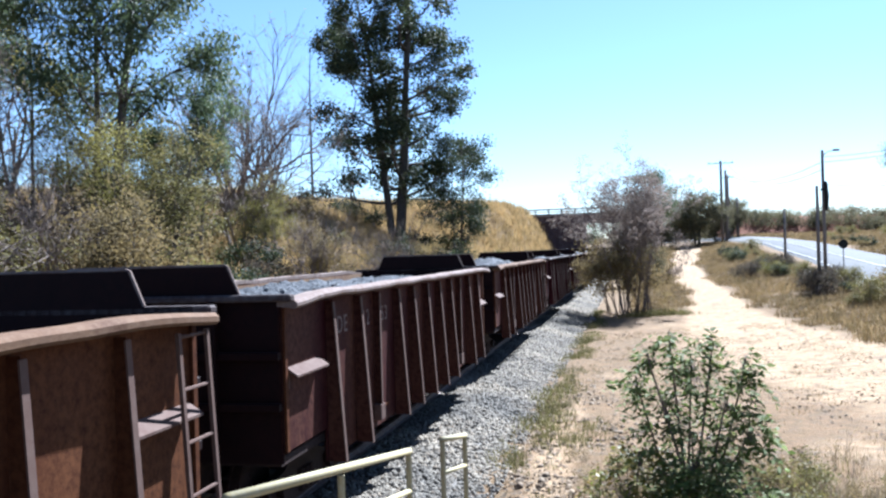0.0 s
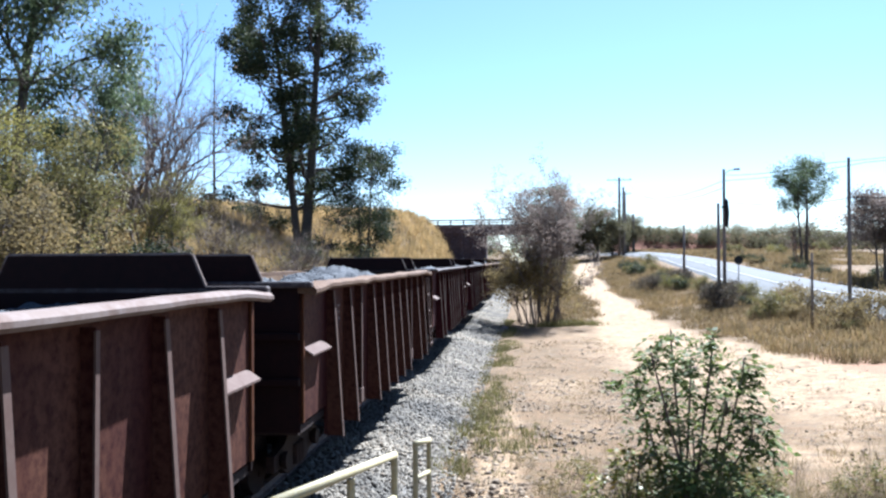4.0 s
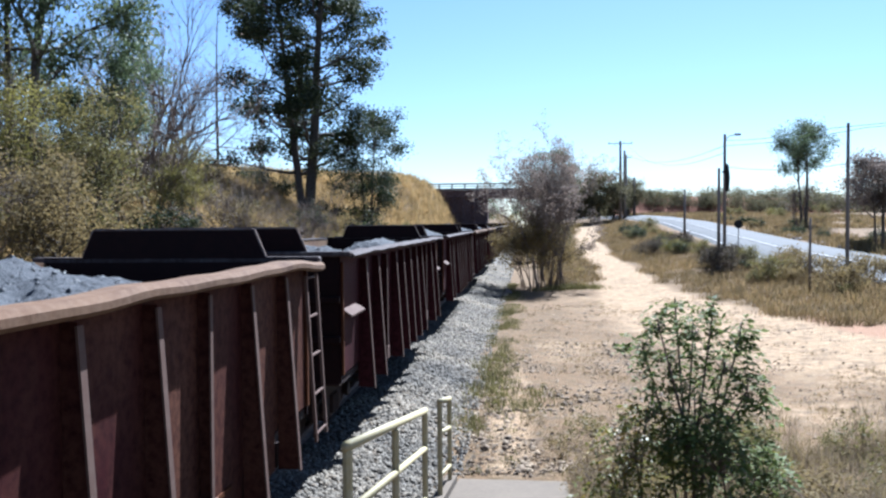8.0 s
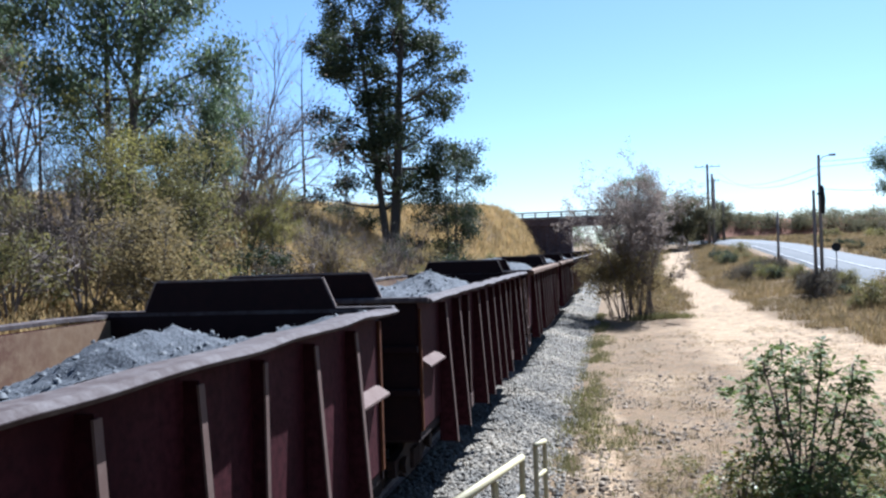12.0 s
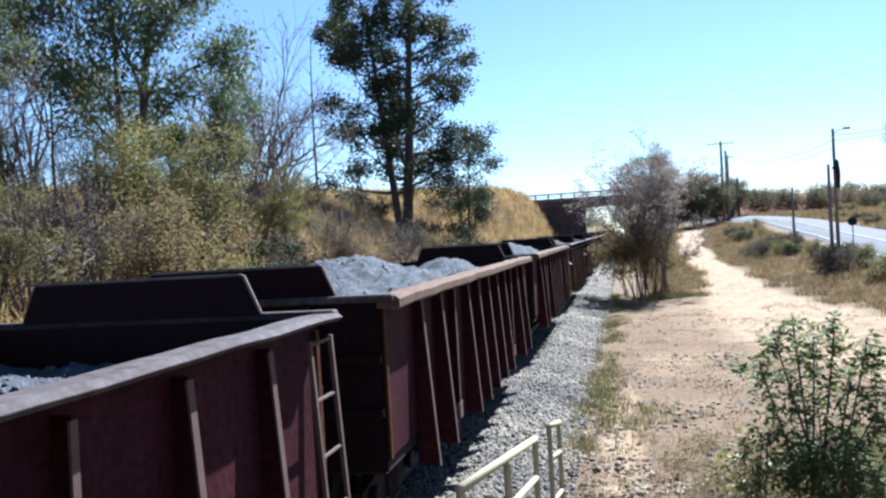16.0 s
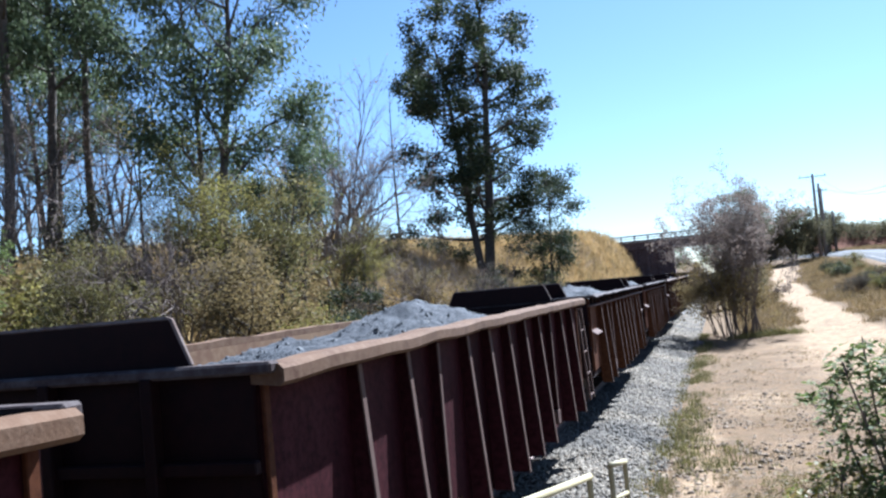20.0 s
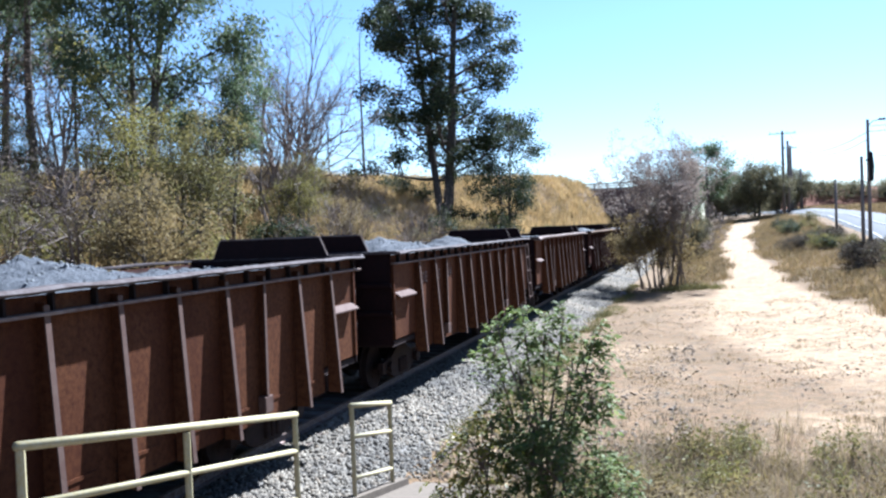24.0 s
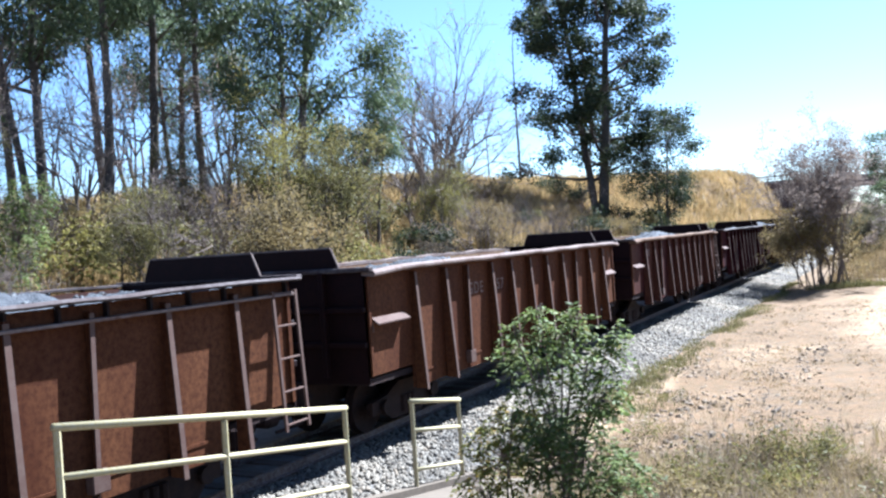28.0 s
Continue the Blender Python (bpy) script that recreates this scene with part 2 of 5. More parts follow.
SLEEPER = rough_mat("sleeper_wood", (0.071, 0.0532, 0.0426), (0.0497, 0.0355, 0.0298), (0.1065, 0.0852, 0.071), 1.5, 12, 0.9, 0.006, 0.5, None, 0, 0.25)
ASPHALT = rough_mat("pale_asphalt", (0.0672, 0.0688, 0.0703), (0.0528, 0.0544, 0.0569), (0.0800, 0.0816, 0.0822), 0.3, 6, 0.85)
LINE_PAINT = rough_mat("worn_road_paint", (0.24, 0.24, 0.235), (0.16, 0.16, 0.16), (0.30, 0.30, 0.29), 1.5, 9, 0.8)
EARTH_RED = rough_mat("red_earth", (0.1979, 0.0819, 0.0465), (0.2276, 0.1118, 0.0680), (0.1336, 0.0519, 0.0305), 0.22, 1.8, 0.95, 0.2, 0.8)
BARK = rough_mat("grey_bark", (0.071, 0.0604, 0.0497), (0.0391, 0.0319, 0.027), (0.1065, 0.0923, 0.0781), 0.8, 7, 0.9, 0.02, 0.6, (1, 1, 0.3))
BARK_PALE = rough_mat("pale_bark", (0.1509, 0.1193, 0.1021), (0.0843, 0.0638, 0.0532), (0.2041, 0.1704, 0.1509), 0.8, 7, 0.9, 0.02, 0.6, (1, 1, 0.3))
TWIG = rough_mat("dry_twig", (0.1322, 0.0990, 0.0794), (0.0881, 0.0637, 0.0517), (0.1675, 0.1327, 0.1103), 2, 10, 0.9)

LEAF_DARK = leaf_mat("dark_green_leaves", [(0.0166, 0.0252, 0.0138), (0.0290, 0.0414, 0.0196), (0.0480, 0.0590, 0.0270), (0.0216, 0.0312, 0.0170), (0.084, 0.092, 0.044)], 0.35, 0.62, 0.12)
LEAF_GUM = leaf_mat("grey_green_leaves", [(0.0582, 0.0812, 0.0418), (0.0761, 0.1032, 0.0524), (0.1028, 0.1317, 0.0667), (0.0656, 0.0904, 0.0454), (0.1472, 0.1729, 0.0937)], 0.4, 0.55, 0.16)
LEAF_YELLOW = leaf_mat("olive_yellow_leaves", [(0.1527, 0.1400, 0.0397), (0.1866, 0.1658, 0.0493), (0.1227, 0.1167, 0.0349), (0.2179, 0.1850, 0.0613), (0.1076, 0.1035, 0.0319)], 0.45)
LEAF_FAR = leaf_mat("distant_scrub_leaves", [(0.098, 0.092, 0.050), (0.132, 0.116, 0.064), (0.066, 0.072, 0.040), (0.170, 0.138, 0.084)], 0.35, 0.8)
LEAF_OLIVE = leaf_mat("olive_leaves", [(0.1352, 0.1242, 0.0447), (0.1632, 0.1444, 0.0510), (0.1002, 0.0958, 0.0360), (0.1954, 0.1620, 0.0635), (0.1142, 0.1080, 0.0398)], 0.4)
LEAF_DRY = leaf_mat("dry_brown_leaves", [(0.1717, 0.1290, 0.0581), (0.2001, 0.1507, 0.0679), (0.1245, 0.0946, 0.0445), (0.2298, 0.1763, 0.0822), (0.1407, 0.1054, 0.0490)], 0.4, 0.8)
LITTER = leaf_mat("dead_leaf", [(0.06, 0.042, 0.028), (0.11, 0.078, 0.05), (0.17, 0.13, 0.09), (0.04, 0.03, 0.022)], 0.0, 0.9)
LEAF_PURPLE = leaf_mat("dry_purplish_leaves", [(0.1855, 0.1450, 0.1274), (0.2195, 0.1822, 0.1572), (0.1513, 0.1184, 0.1046), (0.2498, 0.2132, 0.1820)], 0.4, 0.8)
LEAF_WINE = leaf_mat("dark_withered_leaves", [(0.060, 0.046, 0.036), (0.078, 0.062, 0.044), (0.044, 0.036, 0.030), (0.092, 0.082, 0.048)], 0.3, 0.8)
LEAF_BUSH = leaf_mat("bush_leaves", [(0.0663, 0.0896, 0.0250), (0.0898, 0.1229, 0.0326), (0.1318, 0.1689, 0.0503), (0.0747, 0.0955, 0.0284), (0.1779, 0.2091, 0.0850), (0.1402, 0.1229, 0.0470)], 0.4, 0.62, 0.1)
LEAF_BUSH_YELLOW = leaf_mat("yellow_green_leaves", [(0.1135, 0.1318, 0.0220), (0.1762, 0.1684, 0.0320), (0.0822, 0.0937, 0.0190), (0.2759, 0.1874, 0.0510)], 0.35, 0.45)
GRASS_GOLD = leaf_mat("golden_dry_grass", [(0.3123, 0.2175, 0.0986), (0.2477, 0.1669, 0.0710), (0.3876, 0.2831, 0.1429), (0.1830, 0.1416, 0.0641)], 0.4, 0.85)
GRASS_DRY = leaf_mat("dry_grass", [(0.2222, 0.1518, 0.0729), (0.1667, 0.1142, 0.05), (0.2978, 0.2224, 0.1257), (0.1465, 0.1103, 0.053), (0.1187, 0.0958, 0.0412)], 0.3, 0.85)
GRASS_SLOPE = leaf_mat("mixed_dead_weeds", [(0.26, 0.19, 0.10), (0.19, 0.145, 0.098), (0.31, 0.25, 0.165), (0.125, 0.098, 0.078), (0.215, 0.175, 0.062), (0.24, 0.19, 0.15)], 0.3, 0.85)
GRASS_GREEN = leaf_mat("weedy_grass", [(0.1173, 0.1098, 0.0383), (0.1600, 0.1372, 0.0603), (0.0800, 0.0847, 0.0274), (0.2026, 0.1701, 0.0876)], 0.3, 0.85)
STONE = leaf_mat("ballast_stone", [(0.1150, 0.1022, 0.0869), (0.1538, 0.1375, 0.1159), (0.0744, 0.0666, 0.0578), (0.1861, 0.1680, 0.1412), (0.1295, 0.1054, 0.0813)], 0.0, 0.9)
ORE_LUMP = leaf_mat("ore_lump", [(0.050, 0.054, 0.061), (0.065, 0.069, 0.077), (0.095, 0.100, 0.108), (0.045, 0.048, 0.055), (0.115, 0.120, 0.128)], 0.0, 0.75)
STONE_TAN = leaf_mat("field_stone", [(0.1804, 0.137, 0.0962), (0.1289, 0.098, 0.0725), (0.2234, 0.1796, 0.1306), (0.1031, 0.0781, 0.0587)], 0.0, 0.9)


def ground_mat():
    """Dry ground: grassy soil, pale sand and grey ballast by three weights, with broken edges."""
    m, n, l, p = shader("dry_ground")
    at = n.new("ShaderNodeAttribute")
    at.attribute_name = "soil"
    sep = n.new("ShaderNodeSeparateColor")
    l.new(at.outputs["Color"], sep.inputs[0])
    edge = noise_node(n, l, 0.9, 6, 0.7)
    spots = noise_node(n, l, 5.0, 6, 0.75)
    grit = noise_node(n, l, 30.0, 4, 0.7)
    wide = noise_node(n, l, 0.12, 3)
    streak = noise_node(n, l, 1.3, 5, 0.7, (0.55, 1.9, 1))
    mid = noise_node(n, l, 2.6, 5, 0.75)

    def weight(sock, amount):
        a = n.new("ShaderNodeMath")
        a.operation = "MULTIPLY_ADD"
        l.new(mix(n, l, 0.45, edge, mid), a.inputs[0])
        a.inputs[1].default_value = amount
        l.new(sock, a.inputs[2])
        return ramp(n, l, a.outputs[0], [(0.40 + amount / 2, (0, 0, 0)), (min(0.62 + amount / 2, 1), (1, 1, 1))])

    soil = ramp(n, l, wide, [(0.35, (0.1753, 0.1107, 0.0605)), (0.6, (0.1424, 0.0918, 0.049)), (0.75, (0.2119, 0.1428, 0.0818))])
    soil = mix(n, l, ramp(n, l, spots, [(0.44, (0, 0, 0)), (0.60, (0.8, 0.8, 0.8))]), soil, (0.0987, 0.0714, 0.0377))
    sand = ramp(n, l, spots, [(0.30, (0.175, 0.115, 0.066)), (0.45, (0.268, 0.184, 0.107)), (0.56, (0.318, 0.226, 0.136)), (0.70, (0.365, 0.274, 0.172))])
    grav = ramp(n, l, spots, [(0.35, (0.1010, 0.0930, 0.0820)), (0.6, (0.158, 0.147, 0.131))])
    sand = mix(n, l, ramp(n, l, streak, [(0.50, (0, 0, 0)), (0.64, (0.75, 0.75, 0.75))]), sand, (0.150, 0.106, 0.064))
    col = mix(n, l, weight(sep.outputs[0], 0.75), soil, sand)
    col = mix(n, l, ramp(n, l, mid, [(0.50, (0, 0, 0)), (0.62, (0.62, 0.62, 0.62))]), col, (0.098, 0.073, 0.050))
    col = mix(n, l, weight(sep.outputs[2], 0.35), col, (0.236, 0.138, 0.084))
    col = mix(n, l, weight(sep.outputs[1], 0.3), col, grav)
    col = mix(n, l, ramp(n, l, grit, [(0.3, (0.35, 0.35, 0.35)), (0.55, (0, 0, 0))]), col, (0.07, 0.055, 0.04))
    l.new(col, p.inputs["Base Color"])
    p.inputs["Roughness"].default_value = 0.95
    p.inputs["Specular IOR Level"].default_value = 0.1
    bump(n, l, p, mix(n, l, 0.5, grit, mid), 0.9, 0.07)
    return m


GROUND = ground_mat()


# ---------------- the ground ----------------
TRAIL = [(8.9, 108, 1.5), (8.3, 100, 1.3), (6.7, 80, 1.0), (6.2, 62, 1.0), (6.5, 50, 1.2), (6.3, 43, 1.5), (6.3, 36, 2.1), (7.0, 28, 2.6), (8.4, 22.5, 2.6), (11, 19, 2.6), (16, 15.5, 2.8), (24, 11, 3.0)]
ROAD = [(30, 8), (24.5, 22), (20.6, 34), (18.6, 46), (17.9, 60), (18.2, 80), (18.9, 100), (17.5, 116), (13.0, 130), (4, 142)]


def near_line(line, x, y):
    """The distance from a line of corners, and the place along it."""
    best = (1e9, 0, 0)
    for k in range(len(line) - 1):
        (ax, ay), (bx, by) = line[k][:2], line[k + 1][:2]
        dx, dy = bx - ax, by - ay
        s = min(max(((x - ax) * dx + (y - ay) * dy) / (dx * dx + dy * dy), 0), 1)
        d = math.hypot(x - ax - s * dx, y - ay - s * dy)
        if d < best[0]:
            best = (d, k, s)
    return best


def plain(x, y):
    """The level of the open ground beside the line."""
    z = 0.04 * min(max(0, y - 40), 90) * sm(1, 6, x) + 0.07 * min(max(0, x - 6), 12) - 0.1
    return z


def ground(x, y):
    bed = 0.14 if x < -1.35 else 0.14 - 0.28 * sm(-1.35, 0.05, x)
    if x > -4.2:
        z = bed if x < 0.05 else plain(x, y) * sm(0.05, 0.8, x) + bed * (1 - sm(0.05, 0.8, x))
        if x > 0.05:
            z = max(z, min(1.70, 1.72 - 0.16 * y)) if y < 12 else z
            if x < 1.75 and y < 11.7:
                z = min(z, max(-0.16, min(1.70, 1.72 - 0.16 * y)) - 0.12)
        return z
    w = 20 + 6 * sm(20, 75, y) - 19 * sm(78, 116, y)
    toe = -5.4 - 2.6 * sm(78, 116, y)
    h = 4.6 + 3.7 * sm(10, 75, y) + 1.0 * sm(85, 140, y)
    s = min(max((toe - x) / w, 0), 1)
    bank = h * (0.35 * s + 0.65 * s * s * (3 - 2 * s))
    return 0.14 + bank


def soil(x, y):
    """Weights of sand, ballast and red earth."""
    d, k, s = near_line(TRAIL, x, y)
    w = TRAIL[k][2] + (TRAIL[k + 1][2] - TRAIL[k][2]) * s
    sand = 0.85 * (1 - sm(w * 0.25, w * 2.2, d))
    clearing = sm(0.7, 1.6, x) * (1 - sm(7, 11, x)) * sm(11.5, 14, y) * (1 - sm(38, 46, y))
    sand = max(sand, (0.42 + 0.25 * noise.noise(Vector((x * 0.35, y * 0.35, 5)))) * clearing, 0.40 * sm(25, 28, x) * sm(66, 72, y) * (1 - sm(80, 88, y)))
    walked = (1 - sm(0.25, 0.6, abs(x - 0.95))) * sm(11.3, 12, y) * (1 - sm(18, 24, y))
    ballast = sm(-5.4, -4.6, x) * (1 - sm(-0.35, 0.1, x))
    grey = 0.36 * sm(0.5, 1.2, x) * (1 - sm(2.4, 4.6, x)) * sm(11, 16, y) * (1 - sm(33, 42, y))
    red = 0.66 * (1 - sm(0.4, 2.0, abs(d - w * 1.15))) * sm(8.5, 10.5, x) * sm(15, 19, y) * (1 - sm(32, 38, y))
    red = max(red, 0.30 * sm(20.5, 23, x) * sm(40, 50, y))
    return max(sand, 0.7 * walked), max(ballast, grey), red


def steps(*runs):
    out = []
    for a, b, d in runs:
        out += list(np.arange(a, b - 1e-6, d))
    return out


gx = steps((-400, -100, 60), (-100, -46, 9), (-46, -7, 1.3), (-7, 12, 0.4), (12, 36, 1.2), (36, 100, 8), (100, 500, 80))
gy = steps((-200, -60, 35), (-60, -8, 8), (-8, 50, 0.45), (50, 150, 1.6), (150, 240, 10), (240, 900, 110))
verts, soils = [], []
for y in gy:
    for x in gx:
        z = ground(x, y)
        lump = noise.noise(Vector((x * 0.5, y * 0.5, 0))) * 0.05 + noise.noise(Vector((x * 1.7, y * 1.7, 3))) * 0.02
        off = -5.2 < x < 0.1
        if not off:
            z += lump * (5 if x < -7 else 1)
        verts.append((x, y, z))
        soils.append((*soil(x, y), 1))
nx = len(gx)
cells = [(j * nx + i, j * nx + i + 1, (j + 1) * nx + i + 1, (j + 1) * nx + i) for j in range(len(gy) - 1) for i in range(nx - 1)]
me = array_mesh("ground", np.array(verts), np.array(cells))
at = me.color_attributes.new("soil", "FLOAT_COLOR", "POINT")
at.data.foreach_set("color", np.array(soils, np.float32).ravel())
me.polygons.foreach_set("use_smooth", [True] * len(me.polygons))
tagged(part("ground", me, GROUND), "dry ground with sandy track, grass and ballast", kind="structure")

# The road beyond the field, a sheet with a slight camber just over the ground.
rv, rf = [], []
fine = []
for k in range(len(ROAD) - 1):
    for s in np.arange(0, 1, 0.1):
        fine.append(tuple(ROAD[k][i] + (ROAD[k + 1][i] - ROAD[k][i]) * s for i in (0, 1)))
for k, (x, y) in enumerate(fine):
    a, b = fine[max(k - 1, 0)], fine[min(k + 1, len(fine) - 1)]
    d = Vector((b[0] - a[0], b[1] - a[1], 0)).normalized()
    side = Vector((d.y, -d.x, 0))
    near = -2.6 - 1.3 * sm(75, 48, y)
    for o, up in ((near - 0.2, -0.1), (near, 0.08), (0, 0.15), (2.7, 0.10), (2.9, -0.1)):
        q = Vector((x, y, 0)) + side * o
        rv.append((q.x, q.y, plain(q.x, q.y) + up))
rf = [(5 * k + i, 5 * k + i + 1, 5 * k + i + 6, 5 * k + i + 5) for k in range(len(fine) - 1) for i in range(4)]
road = tagged(part("road", array_mesh("road", np.array(rv), np.array(rf)), ASPHALT), "pale grey asphalt road through the field", kind="structure")
for o0, o1 in ((-2.32, -2.18), (-0.42, -0.30)):
    lv = []
    for k, (x, y) in enumerate(fine):
        a, b = fine[max(k - 1, 0)], fine[min(k + 1, len(fine) - 1)]
        d = Vector((b[0] - a[0], b[1] - a[1], 0)).normalized()
        for o in (o0, o1):
            o *= 1 + 0.5 * sm(75, 48, y)
            q = Vector((x, y, 0)) + Vector((d.y, -d.x, 0)) * o
            lv.append((q.x, q.y, plain(q.x, q.y) + 0.15 + 0.018 * o + 0.03))
    lf = [(2 * k, 2 * k + 1, 2 * k + 3, 2 * k + 2) for k in range(len(fine) - 1)]
    part("lane_line", array_mesh("lane_line", np.array(lv), np.array(lf)), LINE_PAINT, road, "worn white painted line")


def stones(name, pts, sizes, material, rng):
    """Many broken stones in one mesh."""
    base = np.array([(-1, -1, -0.6), (1, -0.8, -0.6), (0.9, 1, -0.6), (-0.8, 0.9, -0.6), (-0.6, -0.7, 0.6), (0.7, -0.5, 0.7), (0.5, 0.7, 0.5), (-0.7, 0.5, 0.8)], float)
    quads = np.array([(4, 5, 6, 7), (0, 1, 5, 4), (1, 2, 6, 5), (2, 3, 7, 6), (3, 0, 4, 7)])
    n = len(pts)
    v = base[None] * (0.7 + 0.6 * rng.random((n, 8, 3)))
    v *= np.stack([0.7 + 0.6 * rng.random(n), 0.7 + 0.6 * rng.random(n), 0.6 + 0.5 * rng.random(n)], -1)[:, None]
    a = rng.random(n) * 6.283
    t = (rng.random(n) - 0.5) * 1.2
    ca, sa, ct, st = np.cos(a), np.sin(a), np.cos(t), np.sin(t)
    y = v[..., 1] * ct[:, None] - v[..., 2] * st[:, None]
    z = v[..., 1] * st[:, None] + v[..., 2] * ct[:, None]
    x = v[..., 0]
    v = np.stack([x * ca[:, None] - y * sa[:, None], x * sa[:, None] + y * ca[:, None], z], -1) * np.asarray(sizes)[:, None, None] / 2
    v += np.asarray(pts)[:, None]
    f = quads[None] + (np.arange(n) * 8)[:, None, None]
    return array_mesh(name, v.reshape(-1, 3), f.reshape(-1, 4))


rng = np.random.default_rng(5)
pts, sizes = [], []
while len(pts) < 36000:
    y = 4 + 62 * rng.random() ** 1.7
    x = -2.0 + 2.25 * rng.random()
    if x > 0.0 and rng.random() < 0.6:
        continue
    pts.append((x, y, ground(x, y) + 0.010 + 0.02 * rng.random()))
    sizes.append((0.028 + 0.030 * rng.random()) * (1 + y / 40))
tagged(part("ballast", stones("ballast", pts, sizes, STONE, rng), STONE), "crushed grey stone ballast beside the track", "ballast", kind="stuff")
pts, sizes = [], []
for k in range(3600):
    y = 11.8 + 24 * rng.random() ** 1.6
    x = 0.2 + 10.5 * rng.random() ** 1.4
    pts.append((x, y, ground(x, y) + 0.005))
    sizes.append(0.012 + 0.055 * rng.random() ** 4)
for k in range(2200):
    y = 12 + 13 * rng.random() ** 1.5
    x = 0.2 + 3.6 * rng.random() ** 1.3
    if noise.noise(Vector((x * 0.9, y * 0.5, 31))) < -0.1:
        continue
    pts.append((x, y, ground(x, y) + 0.012))
    sizes.append(0.025 + 0.085 * rng.random() ** 3)
tagged(part("loose_stones", stones("loose_stones", pts, sizes, STONE_TAN, rng), STONE_TAN), "loose stones scattered over the dirt", "stones", kind="stuff")
pale = thing("rock", pose(0.31, 42.3, ground(0.31, 42.3) + 0.05), "pale limestone rock lying beside the ballast", "rock")
part("stone", stones("stone", [(0, 0, 0)], [0.34], PALE, rng), PALE, pale)

# ---------------- the track ----------------
TX, RAILZ = -2.61, 0.30
track = tagged(thing("railway_track", pose(TX, 0, 0), "narrow-gauge railway track on grey ballast", "railway track"), kind="structure")
prof = [(-0.055, -0.13), (0.055, -0.13), (0.055, -0.115), (0.012, -0.10), (0.012, -0.035), (0.033, -0.025), (0.033, 0), (-0.033, 0), (-0.033, -0.025), (-0.012, -0.035), (-0.012, -0.10), (-0.055, -0.115)]
for side in (-1, 1):
    a = Acc().prism([(side * 0.535 + u, -170, RAILZ + w) for u, w in prof], (0, 470, 0))
    part("rail", a, RAIL_STEEL, track)
sl = Acc().box((-1.0, -0.11, 0.0), (1.0, 0.11, 0.165), 0.012).mesh("sleeper")
for k in range(230):
    o = part("sleeper", sl, SLEEPER, track)
    o.location = (0, -8 + 0.6 * k, 0.0)

# ---------------- the ramp and its railing ----------------
ramp_ob = tagged(thing("ramp", pose(0, 0, 0), "worn concrete pedestrian ramp sloping down to the dirt", "ramp"), kind="structure")
side = [(-7, -0.4), (-7, 1.72), (0.0, 1.72), (11.55, -0.10), (11.9, -0.16), (11.9, -0.4)]
part("slab", Acc().prism([(0.24, y, z) for y, z in side], (1.42, 0, 0)), CONCRETE, ramp_ob)
kerb = [(-7, -0.4), (-7, 1.80), (0.0, 1.80), (11.45, 0.0), (11.5, -0.4)]
part("kerb", Acc().prism([(0.10, y, z) for y, z in kerb], (0.137, 0, 0)), CONCRETE, ramp_ob)


def railing(posts, label):
    y0, z0 = posts[0]
    t = thing("railing", pose(0.18, y0, z0 - 1.1), label, "railing", "railings on the ramp")
    for y, z in posts:
        part("post", Acc().tube([(0, y - y0, z - z0 - 0.06), (0, y - y0, z - z0 + 1.075)], 0.028, 8), CREAM, t, smooth=False)
    (ya, za), (yb, zb) = posts[0], posts[-1]
    for drop, r, name in ((0.0, 0.031, "handrail"), (0.36, 0.026, "middle_rail"), (0.84, 0.024, "lower_rail")):
        e = 0.03 if drop == 0 else 0
        s = (zb - za) / (yb - ya)
        part(name, Acc().tube([(0, -e, 1.1 - drop - s * e), (0, yb - ya + e, zb - za + 1.1 - drop + s * e)], r, 8), CREAM, t, smooth=True)
    return t


railing([(4.79, 2.095), (6.50, 1.80), (8.35, 1.515)], "cream painted pipe railing along the concrete ramp")
railing([(9.77, 1.312), (11.0, 1.095)], "short cream pipe railing panel at the ramp foot")

# ---------------- the bridge ----------------
bridge = thing("road_bridge", pose(0, 146, 0), "dark stained concrete road bridge over the track", "bridge")
part("deck", Acc().box((-40, 0, 7.5), (13, 9, 8.75), 0.05), BRIDGE_MAT, bridge)
part("deck_edge", Acc().box((-40.2, -0.35, 8.75), (13.2, 0.0, 9.1), 0.04), PALE, bridge, "pale concrete deck edge")
part("abutment", Acc().box((-13.6, 0.4, -1), (-5.3, 8.6, 7.5), 0.05), BRIDGE_MAT, bridge)
part("abutment", Acc().box((4.2, 0.4, -1), (12.5, 8.6, 7.5), 0.05), BRIDGE_MAT, bridge)
for k in range(5):
    x = -13.2 + 1.85 * k
    part("pilaster", Acc().box((x, 0.1, -1), (x + 0.55, 0.4, 7.5), 0.04), BRIDGE_MAT, bridge)
for x0, s in ((-13.6, -1),):
    part("wing_wall", Acc().prism([(x0, 0.5, 7.5), (x0, 0.5, 0), (x0 - 2.5, 0.5, 4.0), (x0 - 5.5, 0.5, 7.5)], (0, 0.6, 0)), BRIDGE_MAT, bridge)
pm = Acc().box((-0.11, -0.1, 0), (0.11, 0.1, 0.75), 0.02).mesh("parapet_post")
for k in range(25):
    o = part("parapet_post", pm, PALE, bridge)
    o.location = (-39 + 2.15 * k, -0.18, 9.1)
part("parapet_rail", Acc().box((-40, -0.28, 9.72), (13, -0.08, 9.95), 0.02), PALE, bridge)
part("parapet_rail", Acc().box((-40, -0.25, 9.36), (13, -0.11, 9.50), 0.02), PALE, bridge)

